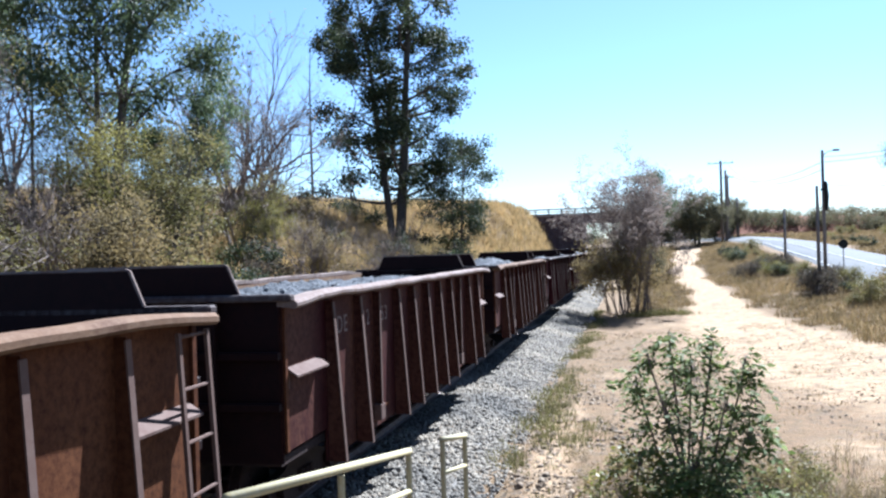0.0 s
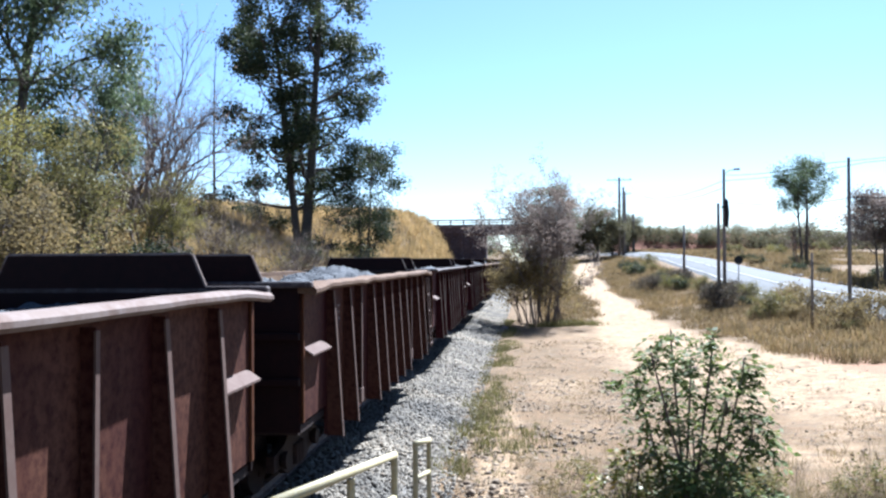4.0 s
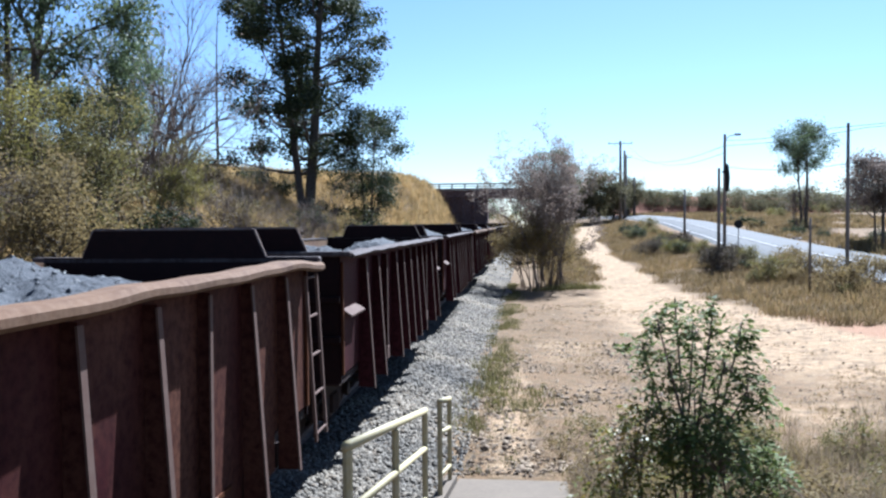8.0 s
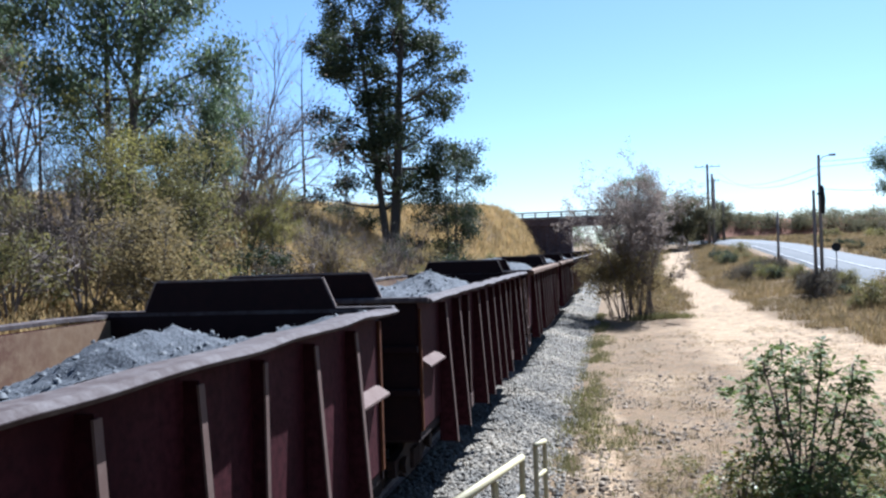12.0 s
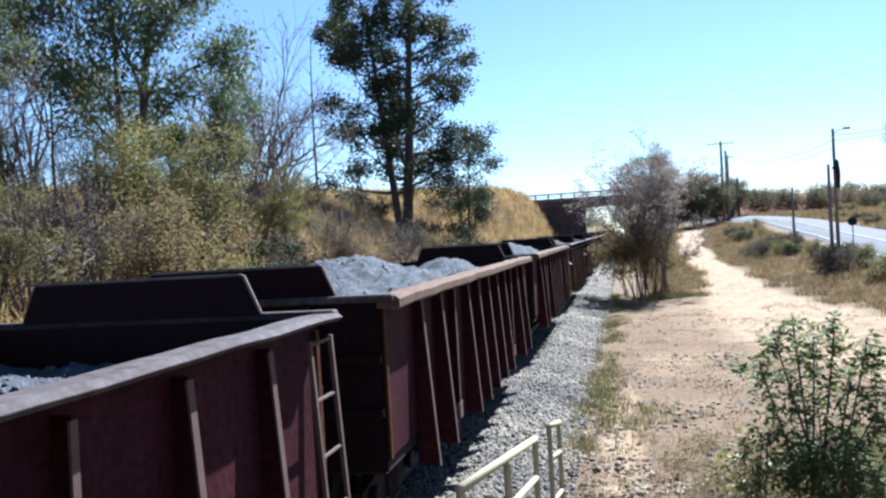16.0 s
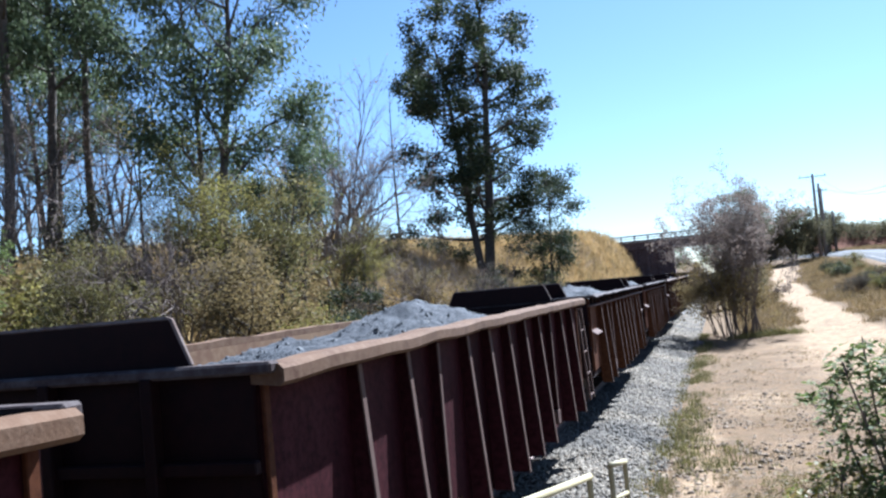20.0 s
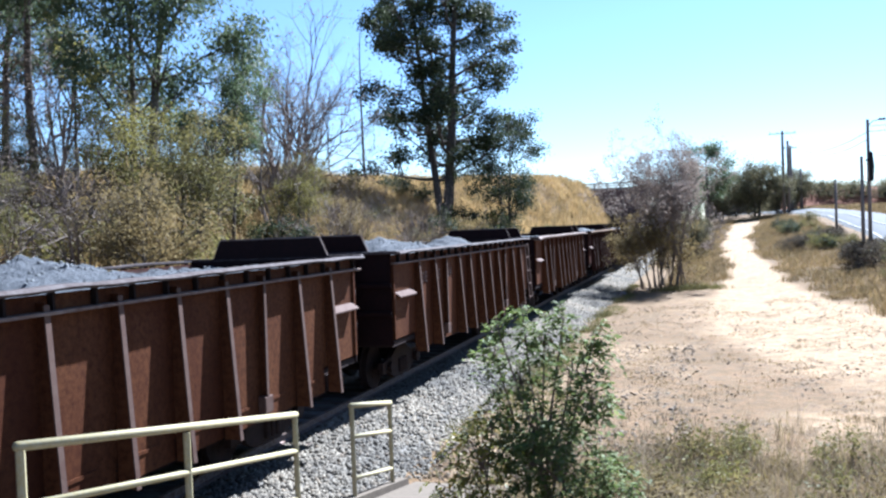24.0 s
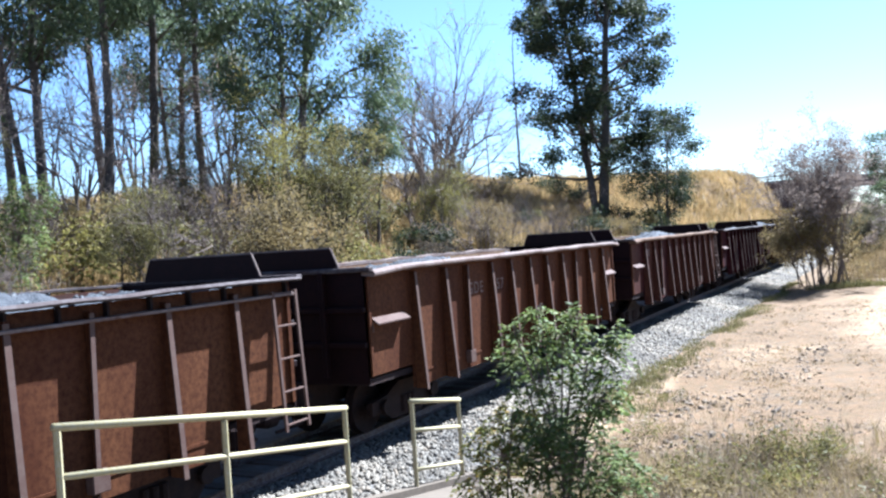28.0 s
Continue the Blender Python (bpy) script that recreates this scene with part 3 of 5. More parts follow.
# ---------------- the red cutting beyond the road ----------------
cv, cf = [], []
cols = np.arange(15, 90, 0.9)
for i, x in enumerate(cols):
    yb = 136 + 10 * math.sin((x - 15) / 24) + 0.25 * max(0, x - 45)
    top = 7.6 - 1.0 * sm(40, 60, x) - 1.4 * sm(60, 85, x)
    for j in range(9):
        s = j / 8
        g = noise.fractal(Vector((x * 0.45, s * 1.5, 7)), 1.0, 2.0, 3) * 1.5 * s * (1 - s) * 4 * 0.5
        z = 2.4 + (top - 2.4) * min(s * 1.5, 1) + (0.25 * noise.noise(Vector((x * 0.7, 1, 2))) if s > 0.6 else 0)
        cv.append((x + g * 0.4, yb + 13 * s + max(0, s - 0.66) * 60 + g, z))
cf = [(9 * i + j, 9 * (i + 1) + j, 9 * (i + 1) + j + 1, 9 * i + j + 1) for i in range(len(cols) - 1) for j in range(8)]
tagged(part("earth_bank", array_mesh("earth_bank", np.array(cv), np.array(cf)), EARTH_RED), "eroded red earth cutting beside the road", kind="structure")


# ---------------- poles and wires ----------------
def pole(x, y, top, r, label, arm=0.0, lamp=False, box=False, group="poles along the road"):
    z = plain(x, y) - 0.3
    t = thing("utility_pole", pose(x, y, z), label, "utility pole", group)
    h = top - z
    part("shaft", Acc().tube([(0, 0, 0), (0, 0, h * 0.5), (0.01, 0, h)], [r, r * 0.9, r * 0.75], 8), WOOD_POLE, t, smooth=True)
    if arm:
        part("crossarm", Acc().box((-arm, -0.045, h - 0.38), (arm, 0.045, h - 0.29), 0.01), WOOD_POLE, t)
        for u in (-0.9, -0.35, 0.35, 0.9):
            part("insulator", Acc().tube([(u * arm, 0, h - 0.28), (u * arm, 0, h - 0.2), (u * arm, 0, h - 0.1)], [0.03, 0.05, 0.02], 6), BLACK, t)
    if lamp:
        part("lamp_arm", Acc().tube([(0, 0, h - 0.35), (0.25, -0.1, h - 0.1), (0.6, -0.2, h - 0.05)], 0.025, 6), PALE, t)
        part("lamp_head", Acc().box((0.5, -0.28, h - 0.1), (0.85, -0.12, h + 0.02), 0.03), PALE, t)
    if box:
        part("transformer", Acc().tube([(0.1, -0.22, h - 3.3), (0.1, -0.22, h - 3.2), (0.12, -0.22, h - 2.5), (0.08, -0.22, h - 1.8), (0.08, -0.22, h - 1.7)], [0.05, 0.10, 0.13, 0.10, 0.05], 12), BLACK, t, "dark transformer drum", True)
        part("bracket", Acc().box((-0.12, -0.3, h - 2.2), (0.14, 0.16, h - 2.1)), BLACK, t)
    return t


pole(12.54, 51.5, 8.25, 0.105, "tall weathered pole with street lamp and transformer", 0, True, True)
pole(12.15, 51.2, 6.3, 0.105, "shorter weathered pole leaning beside a taller one")
pole(17.1, 45.2, 8.1, 0.105, "tall dark pole carrying overhead wires")
pole(12.65, 64.7, 5.6, 0.10, "thin wooden post in the dry grass")
pole(13.65, 116.6, 13.9, 0.20, "distant power pole with a wide crossarm", 1.6)
pole(14.4, 118.5, 12.8, 0.20, "distant power pole beside the dirt track")
pole(15.2, 124, 12.6, 0.20, "distant power pole with a short crossarm", 0.8)
pole(16.6, 126, 9.6, 0.18, "distant short power pole above the road")
pole(13.1, 38.2, 3.4, 0.06, "thin fence post in the roadside grass")
line = thing("power_line", pose(0, 0, 0), "thin dark overhead wires between the poles", "power line")


def wire(a, b, sag):
    pts = []
    for k in range(11):
        s = k / 10
        p = Vector(a).lerp(Vector(b), s)
        p.z -= sag * 4 * s * (1 - s)
        pts.append(p)
    part("wire", Acc().tube(pts, 0.014, 4), BLACK, line)


for o in (-0.8, 0.8):
    wire((17.1 + o, 45.2, 7.85), (31 + o, 12, 8.3), 0.5)
    wire((12.54, 51.5, 7.9 - 0.3 * (o > 0)), (17.1 + o, 45.2, 7.85), 0.15)
    wire((12.54, 51.5, 7.6 - 0.4 * (o > 0)), (13.65 + o, 116.6, 13.5), 1.6)
wire((12.54, 51.5, 6.4), (17.1, 45.2, 6.1), 0.25)
wire((17.1, 45.2, 6.1), (31, 12, 6.4), 0.6)
sign = thing("road_sign", pose(15.6, 61.1, plain(15.6, 61.1)), "small dark road sign seen from behind", "road sign")
part("post", Acc().tube([(0, 0, -0.1), (0, 0, 1.7)], 0.03, 6), BLACK, sign)
part("plate", Acc().tube([(0, -0.02, 1.65), (0, 0.02, 1.65)], 0.3, 12), BLACK, sign)


# ---------------- the wagons ----------------
# Wagon space: x across, y along with the far end at 0 and the near end at -LEN, z from the rail head.
LEN, PITCH, HALF = 11.8, 13.45, 1.44
ZB, ZE, ZL, ZT = 0.72, 1.08, 2.51, 2.64        # lower edges of middle and end panels, lip below and above
RIBS = [-10.48, -9.46, -8.64, -7.65, -6.76, -5.82, -4.89, -3.95, -3.07, -2.13, -1.11]
RAD = 0.42
ORE_RNG = np.random.default_rng(77)


def rib_shape(s):
    a = Acc()
    for y0, y1, f in ((-0.012, 0.012, 0), ):
        a.prism([(s * HALF, y0, ZL), (s * (HALF + 0.09), y0, ZL), (s * (HALF + 0.20), y0, ZB - 0.02), (s * HALF, y0, ZB - 0.02)], (0, y1 - y0, 0))
    # outer flange that follows the taper
    a.prism([(s * (HALF + 0.086), -0.030, ZL - 0.02), (s * (HALF + 0.100), -0.030, ZL - 0.02), (s * (HALF + 0.213), -0.034, ZB - 0.03), (s * (HALF + 0.199), -0.034, ZB - 0.03)], (0, 0.064, 0))
    return a.mesh("rib")


def bolster_shape(s):
    """A slimmer rib over a bogie, with a foot plate."""
    a = Acc().prism([(s * HALF, -0.01, ZL), (s * (HALF + 0.09), -0.01, ZL), (s * (HALF + 0.10), -0.01, ZE - 0.05), (s * HALF, -0.01, ZE - 0.05)], (0, 0.02, 0))
    a.prism([(s * (HALF + 0.086), -0.026, ZL - 0.02), (s * (HALF + 0.10), -0.026, ZL - 0.02), (s * (HALF + 0.11), -0.07, ZE - 0.05), (s * (HALF + 0.096), -0.07, ZE - 0.05)], (0, 0.05, 0))
    a.box((s * HALF, -0.12, ZE - 0.26), (s * (HALF + 0.11), 0.08, ZE - 0.05), 0.01)
    return a.mesh("rib")


RIB = {s: rib_shape(s) for s in (-1, 1)}
BOLSTER = {s: bolster_shape(s) for s in (-1, 1)}


def wall_shape(s):
    """One side: panels with a deep middle and shallow ends, seams and a lower flange."""
    t = 0.02
    ys = [-LEN + 0.02, -LEN + 1.25, -LEN + 1.25, -1.25, -1.25, -0.02]
    zs = [ZE, ZE, ZB, ZB, ZE, ZE]
    ring = [(s * HALF, y, z) for y, z in zip(ys, zs)] + [(s * HALF, -0.02, ZL + 0.06), (s * HALF, -LEN + 0.02, ZL + 0.06)]
    a = Acc().prism(ring, (-s * t, 0, 0))
    return a.mesh("side_wall")


SEAM = {s: Acc().box((s * HALF, 0.06, ZB + 0.20), (s * (HALF + 0.012), 0.62, ZB + 0.235)).mesh("panel_seam") for s in (-1, 1)}
CORNER = {s: Acc().box((s * HALF, -0.035, ZE), (s * (HALF + 0.03), 0.035, ZL), 0.006).mesh("corner_post") for s in (-1, 1)}
STIFF = {s: Acc().box((-0.04, 0, ZE), (0.04, s * 0.10, ZT - 0.05), 0.008).mesh("stiffener") for s in (-1, 1)}
BEAM = {s: Acc().box((-HALF, 0, 0), (HALF, s * 0.07, 0.08), 0.008).mesh("end_beam") for s in (-1, 1)}


def end_shape(y, s):
    """An end wall with a raised, tapered plate and stiffeners on the outer face."""
    a = Acc()
    ring = [(-HALF, y, ZE - 0.1), (HALF, y, ZE - 0.1), (HALF, y, ZT), (1.01, y, ZT), (0.88, y, ZT + 0.29), (-0.88, y, ZT + 0.29), (-1.01, y, ZT), (-HALF, y, ZT)]
    a.prism(ring, (0, -s * 0.03, 0))
    return a.mesh("end_wall")


def edge_shape(y, s):
    y -= s * 0.015
    return Acc().tube([(-1.01, y, ZT + 0.01), (-0.89, y, ZT + 0.29), (-0.86, y, ZT + 0.30), (0.86, y, ZT + 0.30), (0.89, y, ZT + 0.29), (1.01, y, ZT + 0.01)], 0.016, 5).mesh("plate_edge")


def lip_shape(s, thick, seed, droop=0.03):
    """The top rail, dented along its length."""
    rows = 60
    vs, n = [], 6
    for k in range(rows):
        y = -LEN + LEN * k / (rows - 1)
        e = max(sm(0.9, 0, -y), sm(0.9, 0, y + LEN))
        dz = 0.022 * noise.noise(Vector((y * 1.3, seed, s))) + 0.008 * noise.noise(Vector((y * 5, seed, s))) - droop * e
        dx = 0.022 * noise.noise(Vector((y * 0.7, seed + 9, s)))
        o = HALF + 0.20 + dx
        i = HALF - 0.02
        z0, z1 = ZT - thick + dz, ZT + dz
        vs += [(s * i, y, z0 + 0.02), (s * (o - 0.03), y, z0), (s * o, y, z0 + 0.025), (s * o, y, z1 - 0.03), (s * (o - 0.035), y, z1), (s * i, y, z1 - 0.004)]
    fs = [(k * n + j, k * n + (j + 1) % n, (k + 1) * n + (j + 1) % n, (k + 1) * n + j) for k in range(rows - 1) for j in range(n)]
    fs += [tuple(range(n)), tuple((rows - 1) * n + j for j in range(n))]
    return Acc().add(vs, fs)


def end_lip(y, s, thick):
    return Acc().box((-HALF - 0.15, y - s * 0.03, ZT - thick), (HALF + 0.15, y + s * 0.09, ZT + 0.006), 0.02)


def load_shape(seed, peaks, level):
    """Heaped ore: a few cones on a level, lumpy all over."""
    level, tilt = level if isinstance(level, tuple) else (level, 0.0)
    ny, nx2 = 190, 42
    vs = []
    for j in range(ny):
        y = -LEN + 0.1 + (LEN - 0.2) * j / (ny - 1)
        for i in range(nx2):
            x = -HALF + 0.04 + (2 * HALF - 0.08) * i / (nx2 - 1)
            z = level + tilt * x
            for py, px, ph, pr in peaks:
                d = math.hypot((y - py) * 0.8, (x - px) * 1.15)
                z = max(z, ph - (ph - level + 0.25) * (d / pr) ** 1.25 if d < pr * 1.4 else -9)
            z += 0.085 * noise.fractal(Vector((x * 2.2, y * 2.2, seed)), 0.8, 2.2, 6) + 0.05 * noise.noise(Vector((x * 9, y * 9, seed)))
            lim = ZT + 0.06 + 1.05 * max(0, HALF - abs(x))
            vs.append((x, y, min(z, lim)))
    fs = [(j * nx2 + i, j * nx2 + i + 1, (j + 1) * nx2 + i + 1, (j + 1) * nx2 + i) for j in range(ny - 1) for i in range(nx2 - 1)]
    me = array_mesh("ore_load", np.array(vs), np.array(fs))
    top = np.array(vs)
    pick = top[ORE_RNG.integers(0, len(top), 4200)] + ORE_RNG.normal(size=(4200, 3)) * (0.03, 0.03, 0.003)
    pick = pick[np.abs(pick[:, 0]) < HALF - 0.05]
    return me, stones("rubble", pick, 0.012 + 0.045 * ORE_RNG.random(len(pick)) ** 4, ORE_LUMP, ORE_RNG)


def ladder_shape():
    a = Acc()
    x = HALF + 0.15
    for y in (-0.49, -0.06):
        a.prism([(x - 0.05, y - 0.02, ZL - 0.04), (x - 0.02, y - 0.02, ZL - 0.04), (x + 0.07, y - 0.02, ZE - 0.28), (x + 0.04, y - 0.02, ZE - 0.28)], (0, 0.04, 0))
    return a.mesh("ladder")


LADDER = ladder_shape()
RUNG = Acc().tube([(HALF + 0.16, -0.49, 0), (HALF + 0.16, -0.06, 0)], 0.014, 6).mesh("rung")
def bogie_shape():
    a = Acc()
    for s in (-1, 1):
        x = s * 0.80
        ring = [(x, -1.05, 0.32), (x, -0.75, 0.32), (x, -0.45, 0.18), (x, 0.45, 0.18), (x, 0.75, 0.32), (x, 1.05, 0.32), (x, 1.05, 0.52), (x, 0.6, 0.58), (x, 0.25, 0.74), (x, -0.25, 0.74), (x, -0.6, 0.58), (x, -1.05, 0.52)]
        a.prism(ring, (s * 0.10, 0, 0))
        for y in (-0.14, 0.0, 0.14):
            a.tube([(x + s * 0.11, y, 0.24), (x + s * 0.11, y, 0.50)], 0.055, 8)
    a.box((-0.85, -0.16, 0.48), (0.85, 0.16, 0.66), 0.03)
    a.tube([(0, 0, 0.6), (0, 0, 0.76)], 0.2, 12)
    return a.mesh("side_frame")


BOGIE = bogie_shape()


def wheel_shape():
    a = Acc()
    a.tube([(-0.95, 0, 0), (0.95, 0, 0)], 0.075, 8)
    for s in (-1, 1):
        x = s * 0.535
        a.tube([(x - s * 0.075, 0, 0), (x - s * 0.075, 0, 0.0001), (x - s * 0.055, 0, 0), ], 0.01, 3)
        a.tube([(x - s * 0.07, 0, 0), (x - s * 0.04, 0, 0), (x - s * 0.035, 0, 0), (x + s * 0.065, 0, 0), (x + s * 0.07, 0, 0)], [RAD + 0.02, RAD + 0.026, RAD, RAD - 0.006, RAD - 0.05], 24)
        for k in range(3):
            t = k * 2.094
            a.box((x + s * 0.06, 0.2 * math.cos(t) - 0.03, 0.2 * math.sin(t) - 0.03), (x + s * 0.085, 0.2 * math.cos(t) + 0.03, 0.2 * math.sin(t) + 0.03))
        a.tube([(s * 0.93, 0, 0), (s * 0.99, 0, 0)], 0.11, 10)
    return a.mesh("wheelset")


WHEELS = wheel_shape()
WHEELSETS = []


def letters(parent, text, y, z, size):
    cu = bpy.data.curves.new("lettering", "FONT")
    cu.body, cu.size, cu.extrude, cu.align_x = text, size, 0.001, "LEFT"
    cu.space_character = 1.2
    cu.materials.append(WHITE_PAINT)
    tmp = new("lettering", cu)
    me = bpy.data.meshes.new_from_object(tmp)
    bpy.data.objects.remove(tmp)
    ob = part("lettering", me, WHITE_PAINT, parent, "faded white stencilled lettering")
    ob.matrix_basis = pose(HALF + 0.006, y, z, 90, 0, 90)
    return ob


def wagon(index, kind, paint, label, ladder, plates, texts, peaks, level, bright):
    """One ore wagon with its underframe, bogies, walls, ribs, lips and load."""
    t = thing("ore_wagon", pose(TX, PITCH * (index - 1) + 20.2, RAILZ), label, "freight wagon", "wagons of the train")
    lip = {"tan": LIP_TAN, "thick": LIP_TAN, "grey": LIP_GREY, "dark": LIP_DARK, "double": LIP_DARK}[kind]
    thick = {"thick": 0.13, "tan": 0.095, "grey": 0.085, "dark": 0.06, "double": 0.05}[kind]
    part("underframe", SILL, STEEL_DARK, t)
    for k in (0, 1):
        part("coupler", COUPLER[k], STEEL_DARK, t)
    for y in (-1.9, -LEN + 1.9):
        b = part("bogie", BOGIE, STEEL_DARK, t)
        b.location = (0, y, 0)
        for d in (-0.75, 0.75):
            w = part("wheelset", WHEELS, STEEL_DARK, b)
            w.location = (0, d, RAD)
            WHEELSETS.append((w, d))
    for s in (-1, 1):
        w = WALL[s].copy()
        w.materials.clear()
        part("side_wall", w, paint, t)
        part("liner", LINER_FOR[bright][s], None, t)
        part("top_rail", lip_shape(s, thick, index, 0.05 if kind in ("tan", "grey") else 0.015), lip, t, "dusty dented top rail")
        for k, y in enumerate(RIBS):
            r = part("rib", RIB_FOR[paint.name, s, k in (2, len(RIBS) - 3)], None, t)
            r.location = (0, y, 0)
        for y in RIBS[:-1]:
            part("panel_seam", SEAM[s], STEEL, t).location = (0, y, 0)
        for y in (-LEN + 0.09, -0.09):
            part("corner_post", CORNER[s], STEEL, t).location = (0, y, 0)
    if kind == "double":
        for s in (-1, 1):
            a = Acc().box((s * HALF, -LEN + 0.03, ZT - 0.235), (s * (HALF + 0.13), -0.03, ZT - 0.205), 0.004)
            part("lower_chord", a, LIP_GREY, t, "thin pale lower chord")
            for k in range(22):
                part("chord_post", POST[s], STEEL_DARK, t).location = (0, -LEN + 0.3 + 0.54 * k, 0)
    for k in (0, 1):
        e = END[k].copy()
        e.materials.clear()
        # End walls, stiffeners and beams wear the paint with shade in it.
        part("end_wall", e, STEEL_SHADED, t)
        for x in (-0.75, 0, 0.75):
            part("stiffener", STIFF[1 - 2 * k], STEEL_SHADED, t).location = (x, -0.02 if k == 0 else -LEN + 0.02, 0)
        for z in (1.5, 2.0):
            part("end_beam", BEAM[1 - 2 * k], STEEL_SHADED, t).location = (0, -0.02 if k == 0 else -LEN + 0.02, z)
        part("plate_edge", EDGE[k], LIP_GREY, t)
        # Dark steel on every end rail: shade of the end put into its colour.
        part("end_rail", end_lip(*((-0.02, 1), (-LEN + 0.02, -1))[k], min(thick, 0.065)), LIP_DARK, t)
    for k in plates:
        part("step_plate", PLATE[k], RIB_EDGE, t)
    if ladder:
        lad = part("ladder", LADDER, RIB_EDGE, t)
        for k in range(5):
            r = part("rung", RUNG, RIB_EDGE, lad)
            r.location = (0.045 - 0.025 * k, 0, ZE - 0.2 + 0.39 * k)
    for text, k, dy in texts:
        letters(t, text, RIBS[k] + 0.1 + dy, 2.1 if index < 3 else 1.98, 0.29)
    heap, lumps = load_shape(index, peaks, level)
    load = part("ore_load", heap, ORE, t, "heaped grey crushed ore")
    load.location.z = -0.11
    tagged(part("rubble", lumps, ORE_LUMP, load, "loose grey lumps of ore"), kind="stuff")
    return t


POST = {s: Acc().box((s * HALF, 0, ZT - 0.21), (s * (HALF + 0.06), 0.03, ZT - 0.04)).mesh("chord_post") for s in (-1, 1)}
RIB_FOR = {}
for m in (STEEL, STEEL_RED, STEEL_OLD):
    for s in (-1, 1):
        for slim, src in ((False, RIB[s]), (True, BOLSTER[s])):
            me = src.copy()
            me.materials.append(m)
            me.materials.append(RIB_EDGE)
            for face in me.polygons:
                if all(abs(me.vertices[i].co.y) > 0.018 for i in face.vertices):
                    face.material_index = 1
            RIB_FOR[m.name, s, slim] = me


def shapes(length):
    """The pieces that depend on a wagon's length."""
    global LEN, WALL, LINER, EDGE, END, PLATE, SILL, COUPLER, LINER_FOR
    LEN = length
    WALL = {s: wall_shape(s) for s in (-1, 1)}
    LINER = {s: Acc().box((s * (HALF - 0.024), -LEN + 0.05, ZE + 0.02), (s * (HALF - 0.034), -0.05, ZL + 0.05)).mesh("liner") for s in (-1, 1)}
    EDGE = {0: edge_shape(-0.02, 1), 1: edge_shape(-LEN + 0.02, -1)}
    END = {0: end_shape(-0.02, 1), 1: end_shape(-LEN + 0.02, -1)}
    PLATE = {k: Acc().prism([(HALF, y0, 1.91), (HALF + 0.12, y0, 1.83), (HALF + 0.12, y0, 1.81), (HALF, y0, 1.88)], (0, y1 - y0, 0)).box((HALF, y0, 1.70), (HALF + 0.02, y0 + 0.03, 1.9)).mesh("step_plate")
             for k, (y0, y1) in enumerate(((-1.05, -0.15), (-LEN + 0.15, -LEN + 1.05)))}
    SILL = Acc().box((-0.28, -LEN - 0.1, 0.55), (0.28, 0.1, 1.0), 0.02)
    SILL.box((-HALF + 0.03, -LEN + 0.04, 0.95), (HALF - 0.03, -0.04, 1.04))
    for k in RIBS[1:]:
        SILL.box((-HALF, k - 0.05, 0.72), (HALF, k + 0.05, 0.95))
    SILL = SILL.mesh("underframe")
    COUPLER = {}
    for k, (y, s) in enumerate(((0.0, 1), (-LEN, -1))):
        COUPLER[k] = Acc().box((-0.13, y, 0.50), (0.13, y + s * 0.5, 0.72), 0.03).box((-0.17, y + s * 0.42, 0.44), (0.17, y + s * 0.72, 0.78), 0.06).tube([(0.4, y, 0.8), (0.42, y + s * 0.3, 0.45), (0.2, y + s * 0.62, 0.38)], 0.025, 6).mesh("coupler")
    LINER_FOR = {}
    for flag, m in ((True, INSIDE), (False, INSIDE_DARK)):
        LINER_FOR[flag] = {}
        for s in (-1, 1):
            LINER_FOR[flag][s] = LINER[s].copy()
            LINER_FOR[flag][s].materials.append(m)


shapes(LEN)
GDE = ("GDE", 0, 0.0)
WAGONS = {}
WAGONS[0] = wagon(0, "tan", STEEL, "rusty brown ore wagon with tan lip and ladder", True, (0,), [], [(-6, 0, 2.5, 2.5)], 2.1, False)
WAGONS[1] = wagon(1, "grey", STEEL_RED, "maroon ore wagon with grey dusty lip, low load", False, (0, 1), [GDE, ("12", 1, 0.2), ("753", 2, 0.05), ("9", 3, 0.08)], [(-7.5, 0, 2.72, 3.0), (-3.2, 0.1, 2.66, 1.9)], 2.55, True)
WAGONS[2] = wagon(2, "tan", STEEL_RED, "maroon ore wagon with tan lip, high heap and ladder", True, (1,), [GDE, ("12", 1, 0.1), ("75", 2, 0.05)], [(-8.4, 0, 2.70, 2.6), (-3.5, 0, 2.86, 2.7)], 2.36, True)
WAGONS[3] = wagon(3, "dark", STEEL_OLD, "maroon ore wagon with dark lip and scoured tan inside", False, (0, 1), [], [(-2.2, 0.3, 2.74, 1.6), (-9.3, 0.4, 2.74, 2.4)], (2.40, 0.22), True)
WAGONS[4] = wagon(4, "dark", STEEL_OLD, "brown ore wagon with dark lip, two heaps and ladder", True, (1,), [], [(-4.4, 0, 2.86, 1.9), (-2.3, 0.1, 2.68, 1.5), (-8.6, 0.1, 2.80, 2.4)], 2.4, True)
WAGONS[5] = wagon(5, "thick", STEEL_OLD, "brown ore wagon with broad tan lip and large heap", False, (), [], [(-8.3, 0.0, 3.06, 2.7), (-2.1, 0.1, 2.86, 1.4)], 2.52, True)
WAGONS[6] = wagon(6, "thick", STEEL_OLD, "brown ore wagon with broad tan lip, long heap and ladder", True, (), [], [(-8.6, 0.1, 2.72, 2.0), (-5.0, 0.0, 2.98, 2.1)], 2.5, True)
